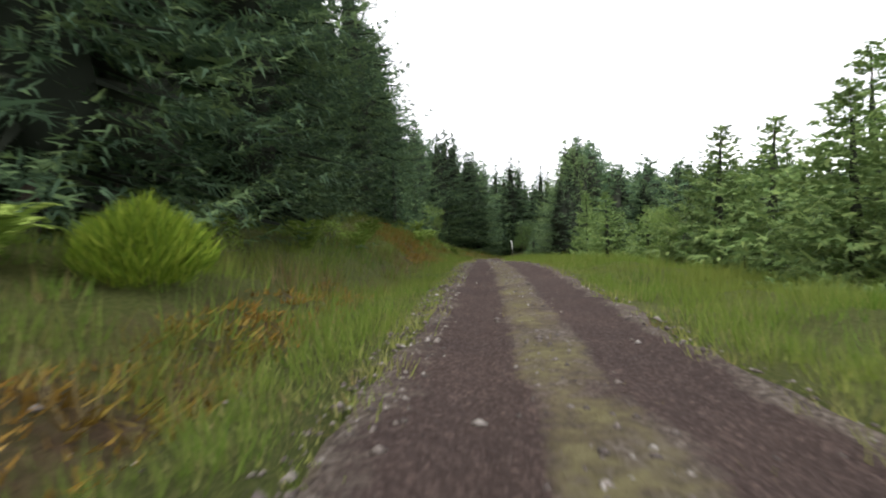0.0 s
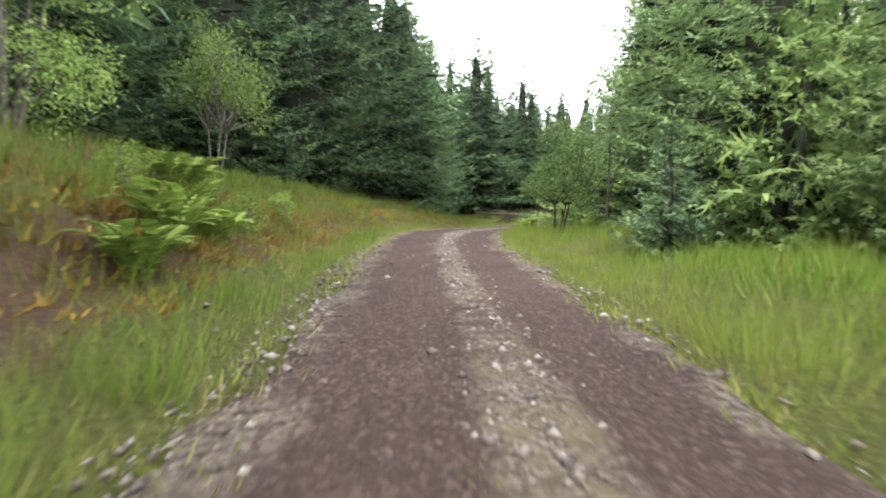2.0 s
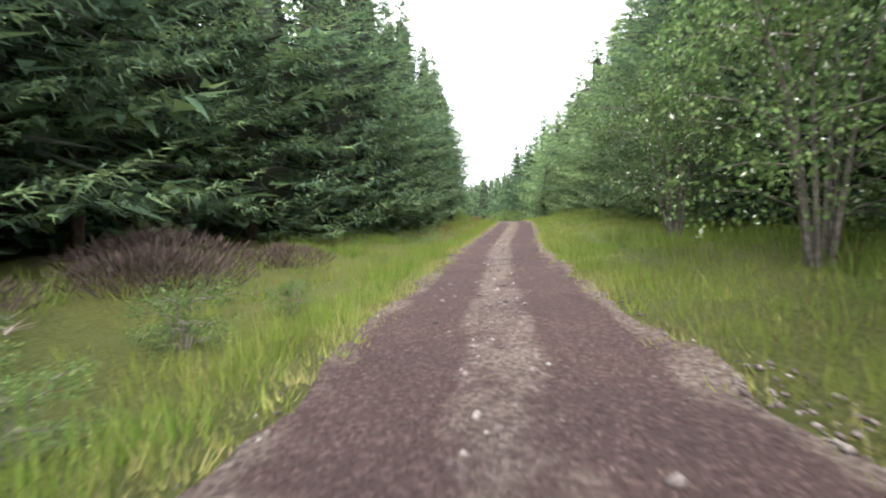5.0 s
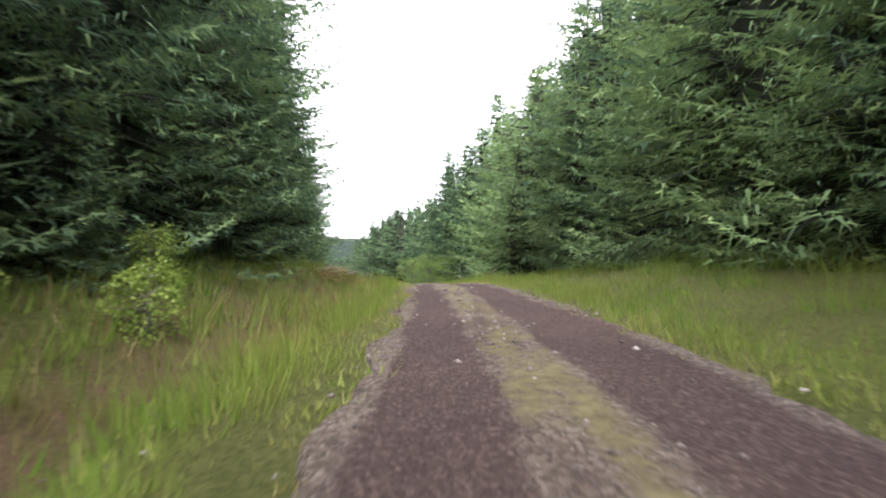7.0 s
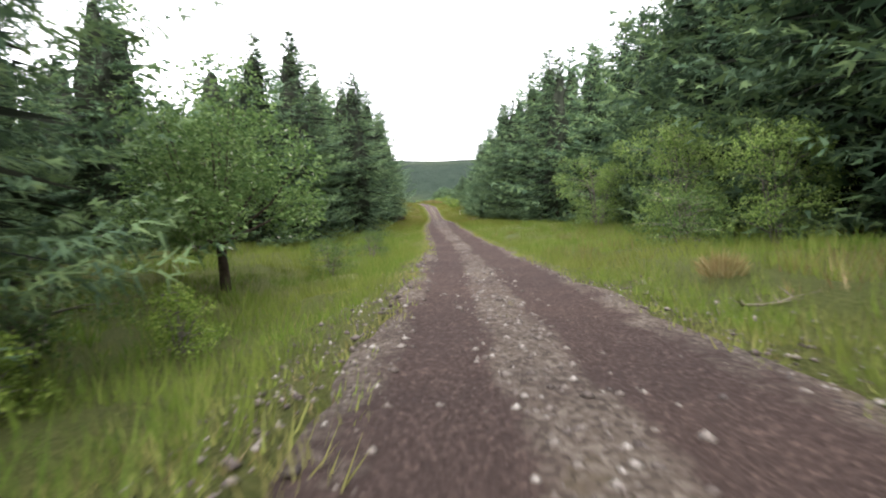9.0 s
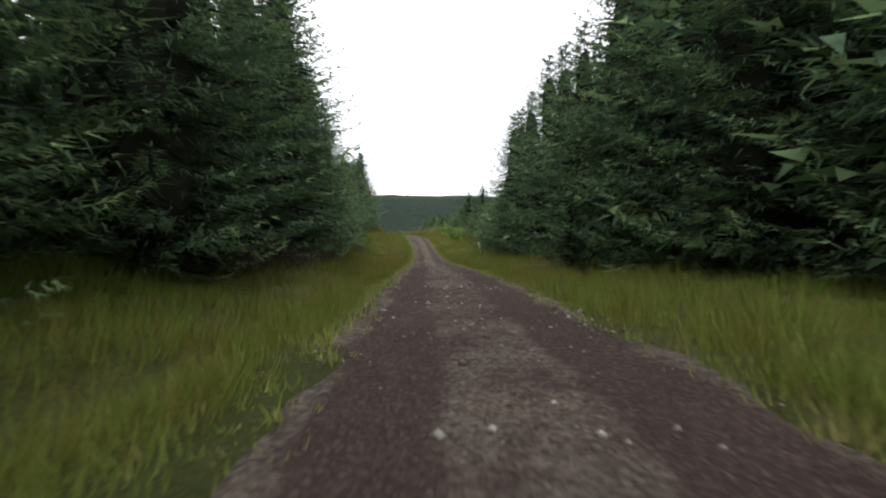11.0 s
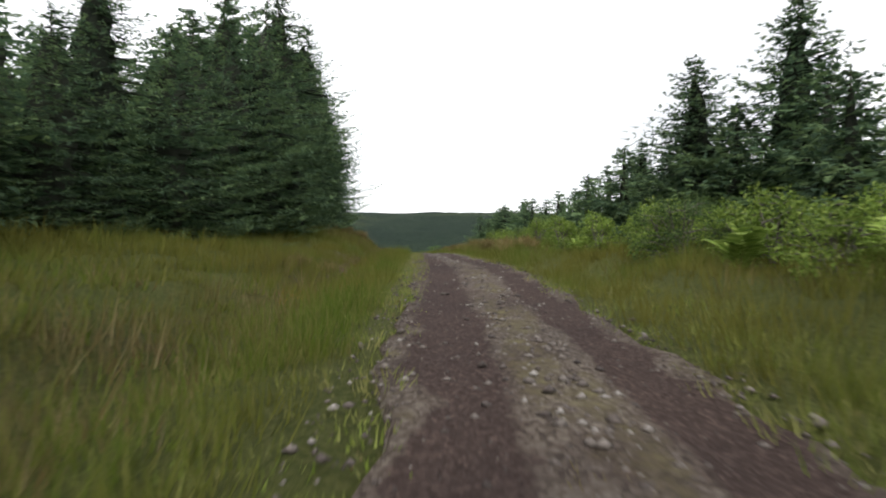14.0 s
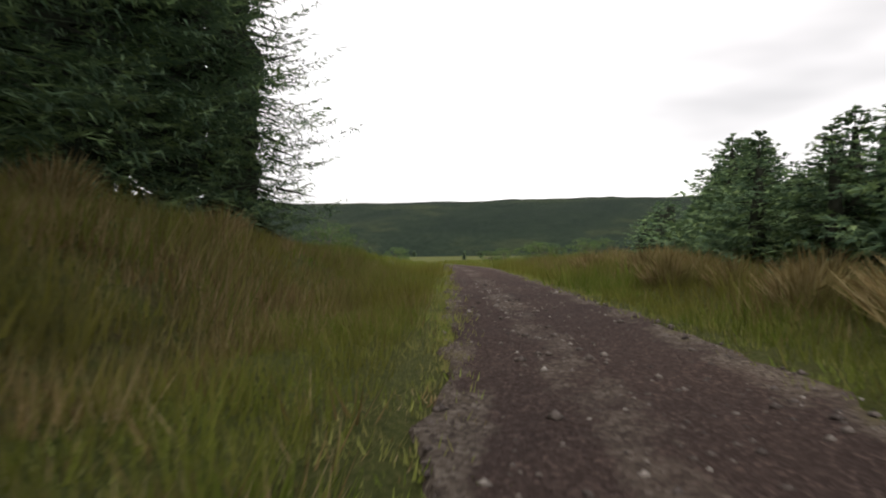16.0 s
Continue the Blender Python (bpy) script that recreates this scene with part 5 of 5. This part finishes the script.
def blades(name, u, lat, tall, wide, spread, per, material, label, lean=0.35):
    """Tufts at the stations u and offsets lat, each of several bent blades."""
    n = len(u)
    xy, z = ground_z(u, lat)
    tall = tall * (0.85 + 0.5 * wobble(xy[:, 0], xy[:, 1], 0.9, 40) + 0.3 * wobble(xy[:, 0], xy[:, 1], 3.1, 41)).clip(0.35, 1.6)
    k = n * per
    rep = np.repeat(np.arange(n), per)
    az = R.uniform(0, 6.283, k)
    rad = spread * np.sqrt(R.uniform(0, 1, k))
    bx, by = xy[rep, 0] + np.cos(az) * rad, xy[rep, 1] + np.sin(az) * rad
    h = tall[rep] * R.uniform(0.55, 1.15, k)
    a2 = az + R.normal(0, 0.9, k)
    ln = lean * h * R.uniform(0.2, 1.5, k)
    w = np.broadcast_to(wide, n)[rep] * R.uniform(0.7, 1.4, k)
    fa = R.uniform(0, 3.1416, k)
    base = np.stack([bx, by, z[rep] - 0.04], -1)
    sx = np.stack([np.cos(fa) * w, np.sin(fa) * w, 0 * w], -1)
    top = base + np.stack([np.cos(a2) * ln, np.sin(a2) * ln, h], -1)
    v = np.stack([base - sx * 0.5, base + sx * 0.5, top], 1)
    me = bpy.data.meshes.new(name)
    fill_mesh(me, v.reshape(-1, 3), np.arange(k * 3).reshape(-1, 3))
    me.materials.append(material)
    return tagged(new(name, me), label, "grass", kind="stuff")


def sow(n, u0, u1, side, a, b, power=1.0):
    """n places from a to b metres outside the road's edge, thicker near it."""
    u = R.uniform(u0, u1, n)
    d = a + (b - a) * R.uniform(0, 1, n) ** power
    return u, edge_at(u, side) + side * d


def both(*parts):
    return np.concatenate([p[0] for p in parts]), np.concatenate([p[1] for p in parts])


def fine_near(u, lat):
    """Blade widths: fine beside the road, broader and sparser further off."""
    e = table(EDGES, u)
    return 0.011 + 0.0022 * np.maximum(np.maximum(e[:, 0] - lat, lat - e[:, 1]), 0)


def clear_cuts(u, lat):
    """Leaves out what would grow on bare cut earth."""
    brushy = np.clip((u - 4.35) / 0.2, 0, 1) * np.clip((5.9 - u) / 0.3, 0, 1) * np.clip((-lat - 2.0) / 0.8, 0, 1)
    keep = R.uniform(0, 1, len(u)) > np.maximum(1.15 * bare_at(u, lat) ** 1.5, 0.7 * brushy)
    return u[keep], lat[keep]


def patchy(u, lat, scale, seed, level):
    xy, _ = plan(u, lat)
    keep = wobble(xy[:, 0], xy[:, 1], scale, seed) + R.normal(0, 0.25, len(u)) > level
    return u[keep], lat[keep]


u, lat = both(sow(12500, -0.3, 17.5, -1, -0.16, 1.7, 0.9), sow(11000, -0.3, 17.5, 1, -0.14, 1.5, 0.9))
blades("verge_grass", u, lat, R.uniform(0.07, 0.20, len(u)), 0.016, 0.17, 12, M["grass_short"], "short yellow-green grass along the road's edges", 0.6)

u, lat = both(sow(9000, -0.3, 11.5, -1, 0.5, 8.5, 1.5), sow(8500, -0.3, 11.5, 1, 0.3, 9.5, 1.5), sow(2500, 0.0, 2.6, 1, 0.4, 14))
u, lat = clear_cuts(u, lat)
blades("meadow_grass", u, lat, R.uniform(0.24, 0.56, len(u)), fine_near(u, lat), 0.30, 22, M["grass"], "tall green meadow grass on both verges", 0.45)

u, lat = both(sow(9500, 11.0, 18.0, -1, 0.6, 9.0, 1.4), sow(9500, 11.0, 18.0, 1, 0.35, 12, 1.4))
u, lat = clear_cuts(u, lat)
blades("moor_grass", u, lat, R.uniform(0.24, 0.58, len(u)), fine_near(u, lat), 0.30, 22, M["grass_moor"], "tall olive and brown moor grass on the verges", 0.45)

u, lat = both(sow(2600, -0.2, 4.3, -1, 1.2, 4.5), sow(1200, 6.6, 9.0, -1, 1.0, 3.6), sow(2600, 11.4, 17.0, -1, 1.2, 4.5), sow(900, 8.0, 10.5, 1, 0.6, 5), sow(1500, 13.4, 17.5, 1, 0.8, 7), sow(1100, 13.2, 14.5, -1, 1.5, 3.2), sow(1900, 15.5, 17.4, -1, 0.5, 5), sow(1500, 15.8, 18.0, 1, 0.8, 5))
u, lat = patchy(u, lat, 2.6, 21, 0.0)
u, lat = both((u, lat), sow(2200, 15.6, 17.3, -1, 1.6, 5.5), sow(1500, 15.2, 18.0, 1, 1.2, 4.5))
blades("dry_grass", u, lat, R.uniform(0.25, 0.62, len(u)), 0.016, 0.2, 10, M["grass_dry"], "tufts of dry straw-coloured grass on the banks", 0.5)

u, lat = both(sow(4200, 0.95, 2.1, -1, 1.2, 4.6), sow(900, 2.1, 3.9, -1, 1.2, 3.6), sow(250, 0.1, 0.5, -1, 1.4, 2.6), sow(200, 2.2, 2.7, -1, 1.2, 3.0), sow(350, 14.5, 15.4, -1, 1.2, 2.6))
blades("dead_bracken", u, lat, R.uniform(0.06, 0.17, len(u)), 0.050, 0.26, 13, M["ochre"], "orange-brown dead bracken on the cut bank", 1.3)

u, lat = both(sow(2600, 16.5, 23, -1, 0.3, 40, 1.6), sow(2600, 16.5, 23, 1, 0.3, 40, 1.6))
blades("distant_moor_grass", u, lat, R.uniform(0.3, 0.6, len(u)), 0.05, 0.5, 8, M["grass_moor"], "rough moor grass running on towards the hills", 0.4)

u, lat = both(sow(2600, -0.3, 17.2, -1, -0.15, 0.7), sow(2600, -0.3, 17.2, 1, -0.15, 0.7))
u, lat = patchy(u, lat, 1.1, 33, 0.0)
blades("shoulder_grass", u, lat, R.uniform(0.05, 0.16, len(u)), 0.014, 0.12, 8, M["grass_dry"], "thin dry grass tufts on the stony shoulders", 0.9)



def mid_strip(u):
    """Middle of the strip between the two ruts."""
    q = table(RUTS, u)
    return 0.5 * (q[..., 0] + q[..., 1] + q[..., 2] - q[..., 3])


u = R.uniform(-0.3, 15.8, 6500)
lat = mid_strip(u) + R.normal(0, 0.2, len(u))
keep = R.uniform(0, 1, len(u)) < table(EDGES, u)[:, 2] * 0.9
u, lat = patchy(u[keep], lat[keep], 1.3, 30, -0.05)
blades("middle_strip_grass", u, lat, R.uniform(0.03, 0.10, len(u)), 0.012, 0.09, 6, M["grass_dry"], "sparse dry grass on the strip between the ruts", 0.9)

# ---- stones ----
ROCKS = []
for k in range(5):
    rng = np.random.default_rng(90 + k)
    v = np.array([(1, 0, 0), (0, 1, 0), (-1, 0, 0), (0, -1, 0), (0.1, 0.1, 1), (0, 0, -0.8), (0.7, 0.7, 0.35)], float)
    v = v * rng.uniform(0.7, 1.25, (7, 1)) * np.array([1.0, rng.uniform(0.6, 0.9), rng.uniform(0.45, 0.75)])
    f = np.array([(0, 6, 4), (6, 1, 4), (1, 2, 4), (2, 3, 4), (3, 0, 4), (6, 0, 5), (1, 6, 5), (2, 1, 5), (3, 2, 5), (0, 3, 5)])
    ROCKS.append((v, f))


def stones(name, u, lat, size, material, label, sink=0.35):
    xy, z = ground_z(u, lat)
    V, F, n = [], [], 0
    for j in range(5):
        v, f = ROCKS[j]
        i = np.arange(j, len(u), 5)
        a = R.uniform(0, 6.283, len(i))
        s = size[i]
        c, q = np.cos(a) * s, np.sin(a) * s
        X = xy[i, 0, None] + v[None, :, 0] * c[:, None] - v[None, :, 1] * q[:, None]
        Y = xy[i, 1, None] + v[None, :, 0] * q[:, None] + v[None, :, 1] * c[:, None]
        Z = (z[i] + s * sink)[:, None] + v[None, :, 2] * s[:, None]
        V.append(np.stack([X, Y, Z], -1).reshape(-1, 3))
        F.append((f[None] + (np.arange(len(i)) * len(v))[:, None, None]).reshape(-1, 3) + n)
        n += len(i) * len(v)
    me = bpy.data.meshes.new(name)
    fill_mesh(me, np.concatenate(V), np.concatenate(F))
    me.materials.append(material)
    return tagged(new(name, me), label, "stones", kind="stuff")


u = np.concatenate([R.uniform(-0.2, 17.0, 16000), R.uniform(11.2, 17.0, 7500)])
e, q = table(EDGES, u), table(RUTS, u)
lat = e[:, 0] - 0.1 + (e[:, 1] - e[:, 0] + 0.2) * R.uniform(0, 1, len(u))
inrut = np.maximum(np.exp(-(((lat - q[:, 0]) / q[:, 1]) ** 4)), np.exp(-(((lat - q[:, 2]) / q[:, 3]) ** 4)))
keep = R.uniform(0, 1, len(u)) > np.where(u > 11, 0.5, 0.72) * inrut
u, lat = u[keep], lat[keep]
stones("road_stones", u, lat, np.minimum(0.011 + R.exponential(0.011, len(u)), 0.06), M["stone"], "loose angular stones scattered over the road")

# heaped gravel between the ruts, in windrows that come and go
u = R.uniform(-0.2, 17.2, 14000)
e = table(EDGES, u)
lat = mid_strip(u) + R.normal(0, 0.20, len(u)) + 0.10 * wobble(u * 24, u * 7, 3.0, 50)
keep = R.uniform(0, 1, len(u)) < np.clip(0.45 + 0.7 * e[:, 2], 0, 1)
u, lat = patchy(u[keep], lat[keep], 0.8, 51, -0.25)
for u0, u1, n, w in ((1.9, 2.9, 1500, 0.16), (2.9, 3.8, 2300, 0.20), (3.8, 4.9, 1500, 0.22), (8.2, 9.6, 1800, 0.26), (11.4, 12.8, 1300, 0.34), (13.3, 14.3, 1200, 0.20), (14.9, 15.6, 1300, 0.16)):
    v = R.uniform(u0, u1, n)
    u, lat = both((u, lat), (v, mid_strip(v) + R.normal(0, w, n)))
stones("middle_strip_stones", u, lat, np.minimum(0.012 + R.exponential(0.010, len(u)), 0.055), M["cobble"], "pale loose gravel on the strip between the ruts")

parts = []
for u0, u1, n, a, b in ((-0.2, 1.1, 2000, -0.30, 0.35), (1.1, 1.8, 500, -0.2, 0.25), (1.8, 3.2, 2400, -0.20, 0.40), (3.2, 5.0, 900, -0.35, 0.2), (7.7, 8.9, 2200, -0.25, 0.9), (8.9, 9.8, 1500, -0.4, 0.9), (11.2, 13.2, 700, -0.3, 0.2), (13.2, 15.5, 1200, -0.2, 0.4)):
    parts.append(sow(n, u0, u1, -1, a, b))
for u0, u1, n, a, b in ((0.0, 2.2, 700, -0.2, 0.2), (2.2, 5.2, 2200, -0.15, 0.35), (7.4, 8.6, 1100, -0.3, 0.5), (8.6, 9.8, 2000, -0.3, 1.2), (11.2, 13.2, 500, -0.3, 0.15), (13.2, 16.2, 1000, -0.3, 0.3)):
    parts.append(sow(n, u0, u1, 1, a, b))
parts.append(sow(300, -0.1, 0.6, -1, 1.2, 2.4))
parts.append(sow(420, 3.0, 3.95, -1, 0.2, 2.2))
parts.append(sow(240, 2.2, 2.9, -1, 0.6, 2.4))
parts.append(sow(500, 8.0, 8.7, -1, 0.6, 2.6))
parts.append(sow(260, 14.6, 15.3, -1, 1.6, 2.8))
parts.append(sow(200, 6.9, 7.3, -1, 0.9, 1.8))
u, lat = both(*parts)
stones("verge_stones", u, lat, np.minimum(0.012 + R.exponential(0.010, len(u)), 0.055), M["cobble"], "pale broken stones heaped along the verges")
